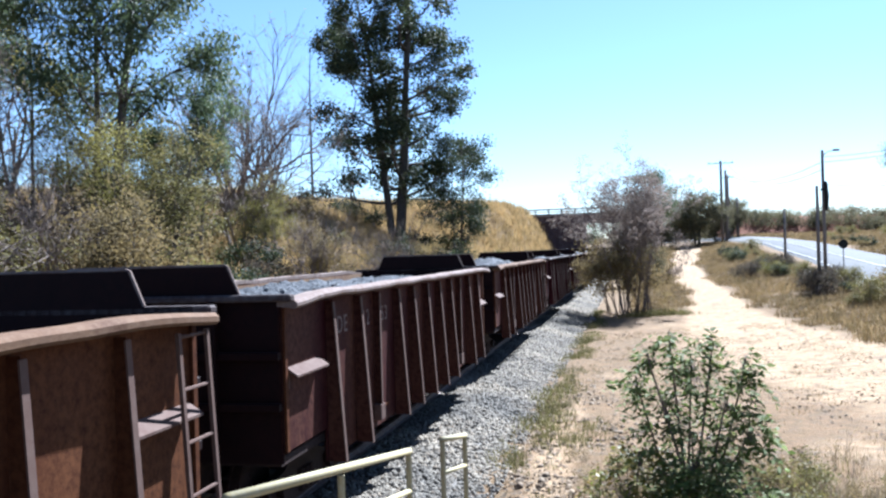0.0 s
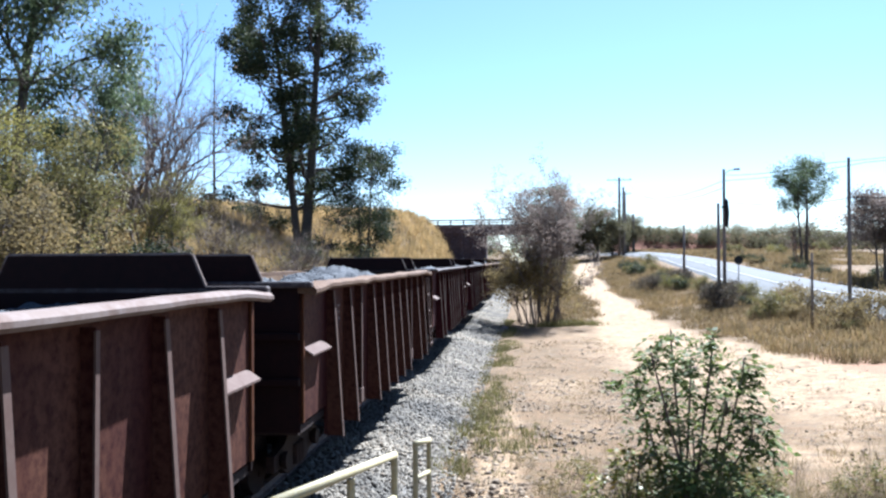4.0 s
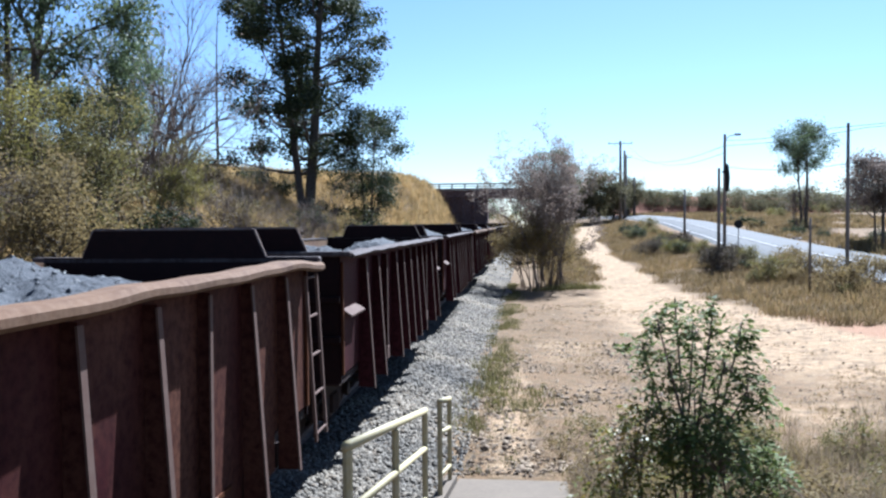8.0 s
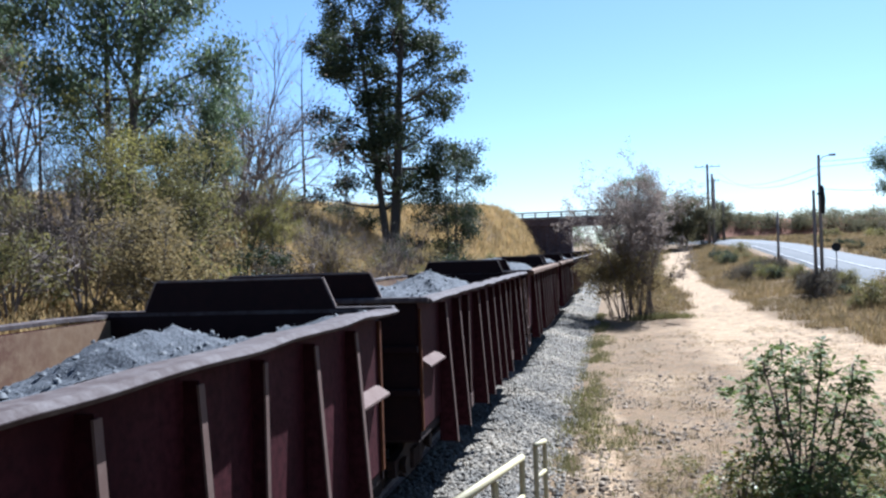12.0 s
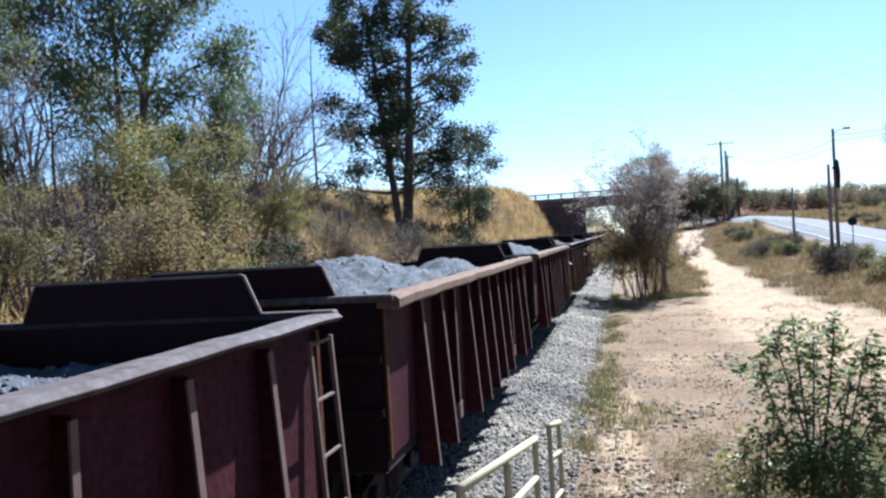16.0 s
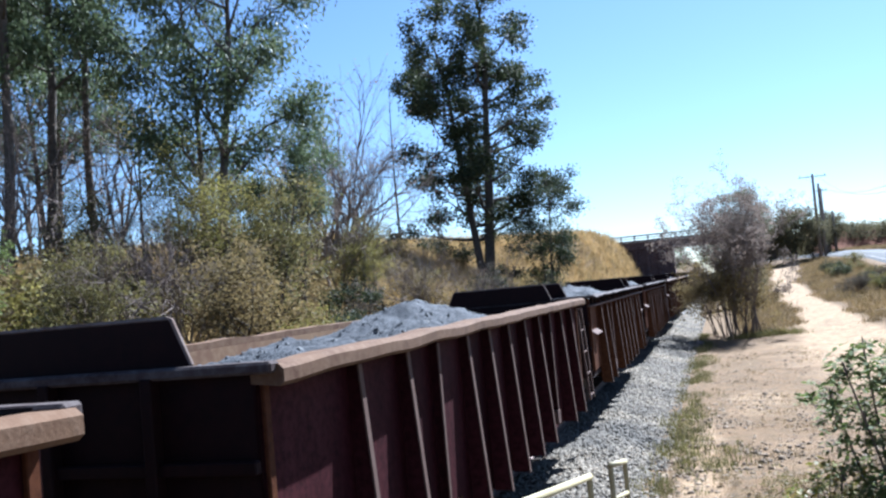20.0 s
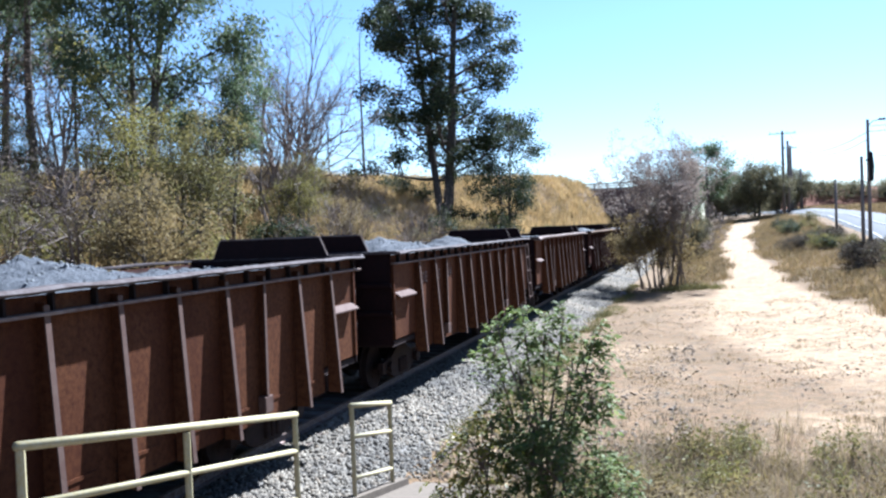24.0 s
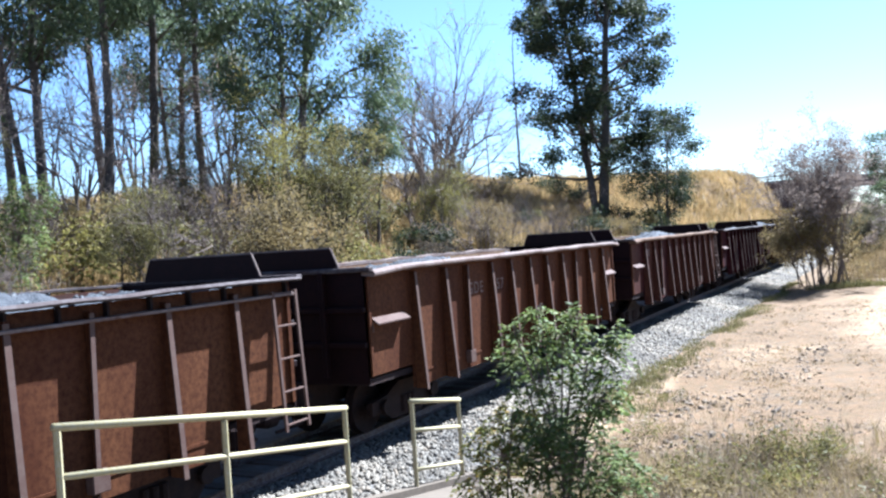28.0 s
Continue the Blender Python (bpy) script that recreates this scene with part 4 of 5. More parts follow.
WAGONS[7] = wagon(7, "double", STEEL, "rusty brown ore wagon with double top chord and heaps", False, (0, 1), [GDE, ("205", 1, 0.0), ("385", 2, 0.0)], [(-9.4, 0, 2.80, 2.0), (-5.4, 0, 2.94, 2.2)], 2.6, False)
WAGONS[8] = wagon(8, "double", STEEL, "rusty brown ore wagon with double top chord and ladder", True, (1,), [GDE, ("205", 1, 0.0), ("384", 2, 0.0), ("5", 3, 0.1)], [(-8.2, 0, 2.92, 2.3), (-3.3, 0, 2.90, 1.4)], 2.6, False)
WAGONS[9] = wagon(9, "grey", STEEL, "brown ore wagon with grey dusty lip, low load", False, (0, 1), [("GDE", 2, 0.0), ("357", 3, 0.05)], [(-7.5, 0, 2.72, 3.0), (-3.2, 0.1, 2.66, 1.9)], 2.55, True)
for k, src in ((-1, 3), (10, 2), (11, 3), (12, 4), (13, 1), (14, 0), (15, 5), (16, 6), (17, 3), (18, 2), (19, 7), (20, 8)):
    WAGONS[k] = copy_thing(WAGONS[src], pose(TX, PITCH * (k - 1) + 20.2, RAILZ))


def far_end(t):
    """Where the far end of the second wagon stands at t seconds."""
    base = ((3.7e-05 * t - 0.001538) * t - 0.017309) * t * t - 2.873856 * t + 20.21
    for (a, u), (b, v) in zip(SURGE, SURGE[1:]):
        if a <= t <= b:
            return base + u + (v - u) * (t - a) / (b - a)
    return base


# How far the train runs ahead of an even start, second by second.
SURGE = [(-0.01, 0.26), (1.5, 0.31), (4, 0.36), (7, 0.34), (10, 0.26), (13, 0.18), (16, 0.14), (19, 0.17), (22, 0.24), (24.5, 0.26), (26.5, 0.17), (28.01, -0.03)]


def motions():
    for k, w in WAGONS.items():
        walk(w, [(t / 2, pose(TX, far_end(t / 2) + PITCH * (k - 1), RAILZ)) for t in range(57)])
    turn = [(f / 30, -math.degrees((far_end(f / 30) - far_end(0)) / RAD)) for f in [*range(0, 840, 4), 840]]
    for k in range(0, 10):
        for b in WAGONS[k].children:
            if b.name.startswith("bogie"):
                for w in b.children:
                    d = 0.75 if w.location.y > 0 else -0.75
                    walk(w, [(t, pose(0, d, RAD, a)) for t, a in turn])


# ---------------- plants ----------------
def leaf_mesh(name, rng, centres, per, radius, length, width, droop=0.3, squash=0.8):
    """Single leaves, four corners each, in clumps round the centres."""
    c = np.repeat(np.asarray(centres, float), per, 0)
    n = len(c)
    c = c + rng.normal(size=(n, 3)) * (radius, radius, radius * squash) * 0.6
    d = rng.normal(size=(n, 3)) * (1, 1, 0.6) - (0, 0, droop)
    d /= np.linalg.norm(d, axis=1, keepdims=True)
    s = np.cross(d, rng.normal(size=(n, 3)))
    s /= np.linalg.norm(s, axis=1, keepdims=True) + 1e-9
    k = (0.65 + 0.7 * rng.random((n, 1)))
    l, w = length * k, width * k / 2
    v = np.stack([c, c + d * l * 0.45 + s * w, c + d * l, c + d * l * 0.45 - s * w], 1).reshape(-1, 3)
    return array_mesh(name, v, np.arange(4 * n).reshape(-1, 4))


def blade_mesh(name, rng, pts, per, height, width, lean=0.4, spread=0.08):
    """Tufts of bent blades, three triangles each."""
    p = np.repeat(np.asarray(pts, float), per, 0)
    n = len(p)
    h = np.repeat(np.asarray(height, float), per)[:, None] * (0.45 + 0.8 * rng.random((n, 1)))
    p = p + np.c_[rng.normal(size=(n, 2)) * spread, np.zeros(n)]
    a = rng.random(n) * 6.283
    o = np.c_[np.cos(a), np.sin(a), np.zeros(n)]
    s = np.c_[-np.sin(a), np.cos(a), np.zeros(n)]
    ln = lean * rng.random((n, 1)) * h
    up = np.array((0, 0, 1.0))
    mid = p + o * ln * 0.35 + up * h * 0.6
    v = np.stack([p - s * width / 2, p + s * width / 2, mid + s * width * 0.4, mid - s * width * 0.4, p + o * ln + up * h * 0.97], 1).reshape(-1, 3)
    f = np.array([(0, 1, 2), (0, 2, 3), (3, 2, 4)])[None] + 5 * np.arange(n)[:, None, None]
    return array_mesh(name, v, f.reshape(-1, 3))


def path_pts(rng, start, way, length, steps_n, bend, lift):
    """A limb's line: it wanders by bend and turns up by lift."""
    p, d = Vector(start), Vector(way).normalized()
    out = [p.copy()]
    for _ in range(steps_n):
        d = (d + Vector(rng.normal(size=3)) * bend + Vector((0, 0, lift))).normalized()
        p = p + d * (length / steps_n)
        out.append(p.copy())
    return out


def tree(name, m, label, category, rng, height, r0, limbs, crown_from, reach, leafy, leaves=None, trunks=1, rise=0.5, twigs=5,
         bark=None, per=24, leaf=(0.4, 0.14), clump=0.9, droop=0.4, lean=(0, 0), lift=0.06, group="", inner=0.0):
    """A tapered trunk, limbs, twigs and a crown of single leaves. reach(f): how far limbs go at the part f of the crown's height."""
    t = thing(name, m, label, category, group)
    wood, tips = Acc(), []
    for k in range(trunks):
        a0 = 2.4 * k + 0.7
        start = (0.35 * k * math.cos(a0), 0.35 * k * math.sin(a0), -0.4)
        h = height * (1 - 0.16 * k)
        top = path_pts(rng, start, (lean[0] + (0.10 * math.cos(a0) if trunks > 1 else 0), lean[1] + (0.10 * math.sin(a0) if trunks > 1 else 0), 1), h, 10, 0.035, 0.05)
        rad = [max(r0 * (1 - 0.25 * k) * (1 - i / 11) ** 0.8, 0.02) for i in range(11)]
        wood.tube(top, rad, 8)
        for j in range(limbs):
            f = (j + rng.random()) / limbs
            z = crown_from + (1 - crown_from) * f * 0.97
            i = min(int(z * 10), 9)
            s = top[i].lerp(top[i + 1], z * 10 - i)
            a = 2.4 * j + rng.random() * 0.9 + k
            ln = reach(f) * (0.7 + 0.5 * rng.random())
            way = (math.cos(a), math.sin(a), rise * (0.4 + 0.9 * rng.random()))
            limb = path_pts(rng, s, way, ln, 6, 0.14, lift)
            rr = max(min(rad[i] * 0.5, 0.028 * ln), 0.012)
            wood.tube(limb, [rr * (1 - q / 7) + 0.006 for q in range(7)], 5)
            tips.append(limb[-1])
            if inner:
                tips += [limb[q] for q in (2, 3, 4, 5) if rng.random() < inner]
            for q in range(twigs):
                u = 2.8 + 3.2 * rng.random()
                i2 = min(int(u), 5)
                s2 = limb[i2].lerp(limb[i2 + 1], u - i2)
                w2 = Vector(rng.normal(size=3)) * 0.7 + (limb[i2 + 1] - limb[i2]).normalized() + Vector((0, 0, 0.15))
                tw = path_pts(rng, s2, w2, ln * (0.22 + 0.25 * rng.random()), 3, 0.2, lift)
                wood.tube(tw, [rr * 0.45 + 0.004, rr * 0.32 + 0.003, rr * 0.2 + 0.003, 0.004], 4)
                tips.append(tw[-1])
    part("trunk", wood, bark or BARK, t, fix=False, smooth=True)
    if leaves:
        keep = [p for p in tips if rng.random() < leafy]
        part("crown", leaf_mesh("crown", rng, [tuple(p) for p in keep], per, clump, leaf[0], leaf[1], droop), leaves, t)
    return t


def bare(name, m, label, rng, height, stems, spread, depth, bark, leaves=None, per=3, leaf=(0.1, 0.05), r0=0.05, group="", category="tree", wander=0.48, clump=0.22, foot=0.25):
    """A leafless, much forked tree or shrub."""
    t = thing(name, m, label, category, group)
    wood, tips = Acc(), []

    def fork(p, d, ln, r, lv):
        line = path_pts(rng, p, d, ln, 3, 0.12, 0.05)
        wood.tube(line, [r, r * 0.85, r * 0.7, r * 0.55], 5 if lv > 1 else 3, False)
        tips.append(line[-1])
        if lv == 0:
            return
        for _ in range(3 if lv > 1 else 4):
            w = (line[-1] - line[-2]).normalized() + Vector(rng.normal(size=3)) * wander
            q = line[-1] if rng.random() < 0.55 else line[2]
            fork(q, w, ln * (0.55 + 0.28 * rng.random()), r * 0.55, lv - 1)

    for k in range(stems):
        a = 2.4 * k + rng.random()
        fork((foot * r0 * k ** 0.5 * math.cos(a), foot * r0 * k ** 0.5 * math.sin(a), -0.1), (spread * math.cos(a), spread * math.sin(a), 1), height * 0.36 * (0.8 + 0.4 * rng.random()), r0, depth)
    part("trunk", wood, bark, t, fix=False)
    if leaves:
        part("leaves", leaf_mesh("leaves", rng, [tuple(p) for p in tips], per, clump, leaf[0], leaf[1], 0.5), leaves, t)
    return t


def on(x, y, turn=0.0, scale=1.0, sink=0.0):
    return Matrix.LocRotScale((x, y, ground(x, y) - sink), Euler((0, 0, turn)), (scale,) * 3)


R = np.random.default_rng


def near_road(y):
    """Where the road's middle lies at y."""
    for (xa, ya), (xb, yb) in zip(ROAD, ROAD[1:]):
        if ya <= y <= yb:
            return xa + (xb - xa) * (y - ya) / (yb - ya)
    return 18.0


# The dark tree over the line.
tree("broadleaf_tree", on(-17.3, 73), "tall dark green broadleaf tree on the bank", "tree", R(11), 28, 0.5, 26, 0.15,
     lambda f: 7.6 * (0.86 + 0.5 * f * (1 - f)) * (1.0 - 0.38 * f), 0.56, LEAF_DARK, 2, 0.3, 5, BARK, 230, (0.30, 0.15), 0.85, 0.5, inner=0.3)

# Eucalypts on the bank.
def gum(x, y, seed, h, cf, trunks, limbs, reach, leafy, per):
    return tree("eucalyptus_tree", on(x, y), "tall grey-green eucalyptus with a bare trunk", "tree", R(seed), h, 0.22, limbs, cf,
                lambda f: reach * (0.55 + 1.1 * f * (1.05 - f)), leafy, LEAF_GUM, trunks, 0.75, 5, BARK, per, (0.25, 0.075), 0.78, 1.2, group="trees on the bank", inner=0.12)


GUMS = [gum(-22.8, 27.8, 21, 20, 0.36, 1, 15, 3.5, 0.45, 280), gum(-16.7, 30.0, 22, 17, 0.27, 2, 18, 5.4, 0.52, 300), gum(-26.1, 34.4, 23, 21, 0.36, 1, 14, 3.4, 0.42, 280)]
for x, y, k, a, s in ((-24.6, 23.8, 1, 1.2, 1.05), (-28.5, 25.3, 2, 2.2, 1.0), (-21.0, 24.0, 2, 4.0, 0.92), (-29.5, 31, 0, 4.4, 1.05),
                      (-33, 40, 1, 0.5, 1.1), (-27, 17.5, 0, 5.6, 0.95), (-23.5, 19.5, 0, 2.6, 0.95)):
    copy_thing(GUMS[k], on(x, y, a, s))
tree("eucalyptus_tree", on(-14.9, 33.0), "young eucalyptus with hanging pale green leaves", "tree", R(25), 6.9, 0.10, 10, 0.66, lambda f: 1.5 * (0.5 + f * (1.1 - f)), 0.6, LEAF_GUM,
     2, 0.7, 5, BARK, 170, (0.15, 0.05), 0.42, 1.6, group="trees on the bank")

# Bare and half-bare trees on the bank.
BARE_GREY = bare("bare_tree", on(-20.0, 48.5), "leafless grey tree with upright branches", R(31), 12.5, 6, 0.30, 4, BARK_PALE, LEAF_PURPLE, 1, (0.16, 0.07), 0.125, "bare trees on the bank")
copy_thing(BARE_GREY, on(-17.8, 46.0, 2.0, 0.8))
copy_thing(BARE_GREY, on(-22.5, 52.0, 4.0, 0.85))
copy_thing(BARE_GREY, on(-15.5, 38.0, 1.0, 0.6))
copy_thing(BARE_GREY, on(-26.0, 36.0, 3.0, 0.8))
copy_thing(BARE_GREY, on(-23.0, 27.0, 5.0, 0.7))
for x, y, a, s in ((-18.5, 20.5, 0.3, 0.55), (-20.5, 15.5, 2.3, 0.6), (-17.2, 26.5, 4.1, 0.5), (-24.5, 20.0, 1.4, 0.7), (-15.6, 31.5, 3.3, 0.45)):
    copy_thing(BARE_GREY, on(x, y, a, s))
tree("dead_tree", on(-28.3, 81.8), "thin dead tree with a straight bare trunk", "tree", R(33), 16, 0.16, 9, 0.35, lambda f: 1.8 * (1 - 0.5 * f), 0.0, None, 1, 0.5, 3, BARK, group="")
tree("dead_tree", on(-42.0, 104), "thin distant tree with few leaves", "tree", R(34), 11, 0.13, 8, 0.45, lambda f: 1.3, 0.5, LEAF_OLIVE, 1, 0.5, 2, BARK, 8, (0.3, 0.12), 0.5)
tree("sapling", on(-21.6, 31.9), "thin straight sapling with a small tuft of leaves", "tree", R(35), 8.2, 0.09, 8, 0.62, lambda f: 0.9, 0.9, LEAF_YELLOW, 1, 0.6, 3, BARK, 14, (0.22, 0.1), 0.4)

# Olive and yellowish small trees in front of the bank.
YEL = [tree("small_tree", on(x, y), lab, "tree", R(s), h, 0.10, 12, 0.48, lambda f: 2.3 * (0.45 + 0.75 * f * (1.25 - f)), 0.62, mat_, 3, 0.75, 6, BARK, 62, (0.105, 0.046), 0.36, 0.2, lean=ln, group="small trees on the bank")
       for x, y, s, h, mat_, lab, ln in ((-15.0, 26.4, 41, 6.0, LEAF_YELLOW, "small yellowish olive tree with thin stems", (-0.06, 0)), (-13.7, 27.9, 42, 5.2, LEAF_OLIVE, "small dry olive tree with slanting stems", (0.22, 0.05)),
                                    (-10.8, 21.0, 43, 3.2, LEAF_DRY, "small drying tree with brown leaves", (0, 0)))]
for x, y, k, a, s in ((-14.2, 38.0, 0, 4.2, 0.65), (-13.2, 17.5, 1, 0.4, 0.6), (-16.2, 42.5, 1, 5.2, 0.75), (-13.4, 12.4, 0, 0.9, 0.55), (-19.5, 17.0, 0, 3.6, 0.65), (-10.6, 35.0, 2, 0.3, 0.8), (-19.5, 25.5, 1, 1.1, 0.7), (-18.8, 33.5, 1, 2.7, 0.8), (-17.0, 13.5, 1, 4.1, 0.7)):
    copy_thing(YEL[k], on(x, y, a, s))

# Leafless brush between the shrubs.
r = R(58)
for k in range(14):
    y = 11 + 34 * r.random()
    x = -8.0 - (7 + 0.12 * y) * r.random()
    copy_thing(BARE_GREY, on(x, y, 6.28 * r.random(), 0.2 + 0.2 * r.random()))

# Undergrowth of shrubs.
SHRUBS = []
for s, mat_, lab in ((51, LEAF_OLIVE, "low olive shrub in dry undergrowth"), (52, LEAF_DRY, "low brown withered shrub in undergrowth"), (53, LEAF_YELLOW, "low yellow-green shrub in undergrowth"), (54, LEAF_DARK, "low dark green shrub in undergrowth"), (55, LEAF_WINE, "low dark brownish half-bare shrub on the field")):
    SHRUBS.append(bare("shrub", on(-8.0 - 0.9 * (s - 50), 14.0 + 4 * (s - 50)), lab, R(s), 1.9, 7, 0.7, 3, TWIG, mat_, 6, (0.115, 0.055), 0.022, "shrubs on the bank", "shrub"))
r = R(60)
for k in range(56):
    y = 9 + 50 * r.random() ** 1.15
    x = -6.8 - (11 + 0.1 * y) * r.random() ** 0.9
    copy_thing(SHRUBS[int(r.choice(4, p=(0.30, 0.40, 0.20, 0.10)))], on(x, y, 6.28 * r.random(), (0.4 + 0.5 * r.random()) * (1.0 + 0.7 * sm(-10, -15, x)), 0.05))
for x, y, k, s in ((-20.5, 75.8, 3, 1.6), (-23.5, 77.0, 3, 1.5), (-15.2, 71, 3, 1.5), (-13.4, 74, 0, 1.6), (-12.6, 70.5, 3, 1.2), (-11.2, 66, 3, 1.5), (-12.8, 62.5, 1, 1.4), (-9.8, 60, 3, 1.1), (-10.5, 84, 0, 1.3), (-9.4, 92, 2, 1.0)):
    copy_thing(SHRUBS[k], on(x, y, x + y, s, 0.05))

# The leafless tree beside the line, and the trees behind it.
bare("bare_tree", on(2.4, 45.0), "leafless purplish bushy tree beside the line", R(71), 7.0, 15, 0.13, 4, BARK_PALE, LEAF_PURPLE, 12, (0.10, 0.045), 0.045, foot=5.0, clump=0.16, wander=0.31)
bare("bare_tree", on(1.7, 45.3), "drying olive thicket at the ballast edge", R(72), 3.9, 16, 0.30, 3, TWIG, LEAF_DRY, 20, (0.11, 0.05), 0.03, foot=9.0, clump=0.22)
BROAD = tree("broadleaf_tree", on(4.6, 104), "grey-green round-topped tree behind the bare one", "tree", R(73), 9.0, 0.22, 14, 0.35, lambda f: 2.7 * (0.5 + f * (1 - f) * 2.2), 0.9, LEAF_GUM, 1, 0.6, 5, BARK, 130, (0.21, 0.10), 0.75, 0.3, group="trees by the bridge")
for x, y, a, s in ((8.2, 124, 1, 0.6), (5.5, 132, 3, 0.75), (14.5, 134, 4, 0.5), (1.2, 190, 5, 0.9), (-8, 205, 0.4, 1.1)):
    copy_thing(BROAD, on(x, y, a, s))
tree("broadleaf_tree", on(-12.2, 74.0), "dark green spreading tree beside a taller one", "tree", R(79), 10.8, 0.14, 13, 0.22, lambda f: 3.3 * (0.5 + f * (1 - f) * 2.0), 0.52, LEAF_DARK, 2, 0.5, 5, BARK, 230, (0.20, 0.085), 0.72, 0.5)
OLIVE_FAR = tree("broadleaf_tree", on(10.5, 114), "dusty olive tree beside the dirt track", "tree", R(74), 6.0, 0.18, 14, 0.15, lambda f: 3.0 * (0.5 + f * (1 - f) * 2.2), 0.95, LEAF_FAR, 2, 0.6, 6, BARK, 90, (0.22, 0.10), 0.75, 0.3, group="trees by the bridge")
for x, y, a, s in ((13.2, 121, 1, 0.7), (6.0, 112, 2, 0.8), (3.0, 88, 3, 0.5), (1.5, 74, 4, 0.45), (3.4, 66, 5, 0.4), (16.0, 128, 0.5, 0.8)):
    copy_thing(OLIVE_FAR, on(x, y, a, s))
# Trees along the road.
tree("roadside_tree", on(29, 90), "slim pale green tree beside the road", "tree", R(75), 9.6, 0.22, 12, 0.55, lambda f: 2.7 * (0.55 + f * (1 - f) * 2), 0.95, LEAF_GUM, 2, 0.9, 5, BARK, 110, (0.19, 0.07), 0.6, 0.8)
tree("roadside_tree", on(24.6, 60), "small dark reddish tree beside the road", "tree", R(76), 5.6, 0.14, 12, 0.4, lambda f: 1.9 * (0.6 + f * (1 - f) * 2), 0.95, LEAF_PURPLE, 2, 0.8, 6, BARK, 90, (0.15, 0.08), 0.5, 0.3)
bare("bare_tree", on(27.6, 88), "leafless thin tree beside the road", R(77), 6.0, 3, 0.25, 3, TWIG, LEAF_PURPLE, 3, (0.2, 0.1), 0.07)
r = R(80)
for k in range(20):
    y = 34 + 60 * r.random()
    x = 10.6 + 3.4 * r.random()
    copy_thing(SHRUBS[int(r.choice(4, p=(0.45, 0.2, 0.1, 0.25)))], on(x, y, 6.28 * r.random(), 0.35 + 0.5 * r.random(), 0.05))
for x, y, k, s in ((12.0, 62, 4, 0.8), (11.6, 60, 3, 0.6), (12.6, 66, 4, 0.8), (14.2, 45, 1, 0.9), (12.9, 52, 4, 0.8), (11.8, 68, 3, 0.6), (10.6, 80, 3, 0.9), (11.0, 77, 3, 0.7)):
    copy_thing(SHRUBS[k], on(x, y, x * y, s, 0.05))
for x, y, k, s in ((11.2, 47.5, 4, 0.9), (11.6, 48.6, 4, 0.9), (11.9, 50.2, 4, 0.8), (9.6, 60.5, 4, 0.7), (10.0, 61.8, 4, 0.75), (14.4, 41.0, 1, 0.9), (15.2, 39.4, 4, 0.7), (15.8, 38.2, 1, 0.9), (13.6, 43.0, 1, 0.8), (13.0, 40.5, 1, 0.6)):
    copy_thing(SHRUBS[k], on(x, y, x * y, s, 0.05))
# Low heaps of brush along the far side of the road.
for k in range(22):
    y = 50 + 55 * r.random()
    copy_thing(SHRUBS[1 if k % 2 else 3], on(21.8 + 2.2 * r.random() + 0.02 * (y - 50), y, 6.28 * r.random(), 0.3 + 0.35 * r.random(), 0.1))

for k in range(44):
    y = 50 + 75 * r.random()
    x = 22.5 + (10 + 0.35 * (y - 50)) * r.random()
    if 62 < y < 88 and 24 < x < 30:
        continue
    copy_thing(SHRUBS[int(r.choice(4, p=(0.35, 0.4, 0.15, 0.1)))], on(x, y, 6.28 * r.random(), 0.4 + 0.6 * r.random(), 0.1))

# Distant woods along the top of the cutting and beyond.
r = R(90)
cen = []
for k in range(2300):
    x = 12 + 95 * r.random()
    y = 146 + 50 * r.random()
    z = 4.9 - 1.6 * sm(45, 85, x) + (2.2 + 2.6 * noise.noise(Vector((x * 0.13, y * 0.05, 4)))) * r.random() ** 1.6
    cen.append((x, y, z))
for bx, by, bz in ((36, 158, 2.2), (52, 172, 2.8), (66, 170, 3), (24, 160, 1.6), (84, 175, 2.4), (44, 176, 1.2)):
    for k in range(26):
        cen.append((bx + 2.6 * r.normal(), by + 2 * r.normal(), 6.6 + bz * r.random()))
for k in range(260):
    x = 17 + 70 * r.random()
    if noise.noise(Vector((x * 0.22, 3, 8))) < -0.25:
        continue
    f = 0.42 + 0.3 * r.random() ** 0.7
    top = 7.6 - 1.0 * sm(40, 60, x) - 1.4 * sm(60, 85, x)
    cen.append((x, 135.4 + 10 * math.sin((x - 15) / 24) + 0.25 * max(0, x - 45) + 13 * f, 2.5 + (top - 2.4) * min(f * 1.5, 1)))
for k in range(120):
    cen.append((-12 + 30 * r.random(), 215 + 30 * r.random(), 1 + 8 * r.random() ** 1.4))
tagged(part("far_woods", leaf_mesh("far_woods", r, cen, 150, 1.1, 0.24, 0.13, 0.2, 0.7), LEAF_FAR), "distant olive scrub above the red cutting", "woods", kind="stuff")

# Grass.
r = R(100)
pts, hs = [], []
while len(pts) < 26000:
    y = 8 + 134 * r.random() ** 1.1
    x = -5.6 - (27 + 0.12 * y) * r.random() ** 1.05
    g = noise.noise(Vector((x * 0.18, y * 0.1, 4)))
    if g < -0.25 and r.random() < 0.7:
        continue
    pts.append((x, y, ground(x, y) - 0.05))
    hs.append((0.45 + 0.5 * r.random() + 0.35 * max(g, 0)) * (1 + 0.004 * y))
tagged(part("bank_grass", blade_mesh("bank_grass", r, pts, 12, np.array(hs), 0.05, 0.8, 0.26), GRASS_GOLD), "tall golden dry grass over the bank", "grass", kind="stuff")
pts, hs = [], []
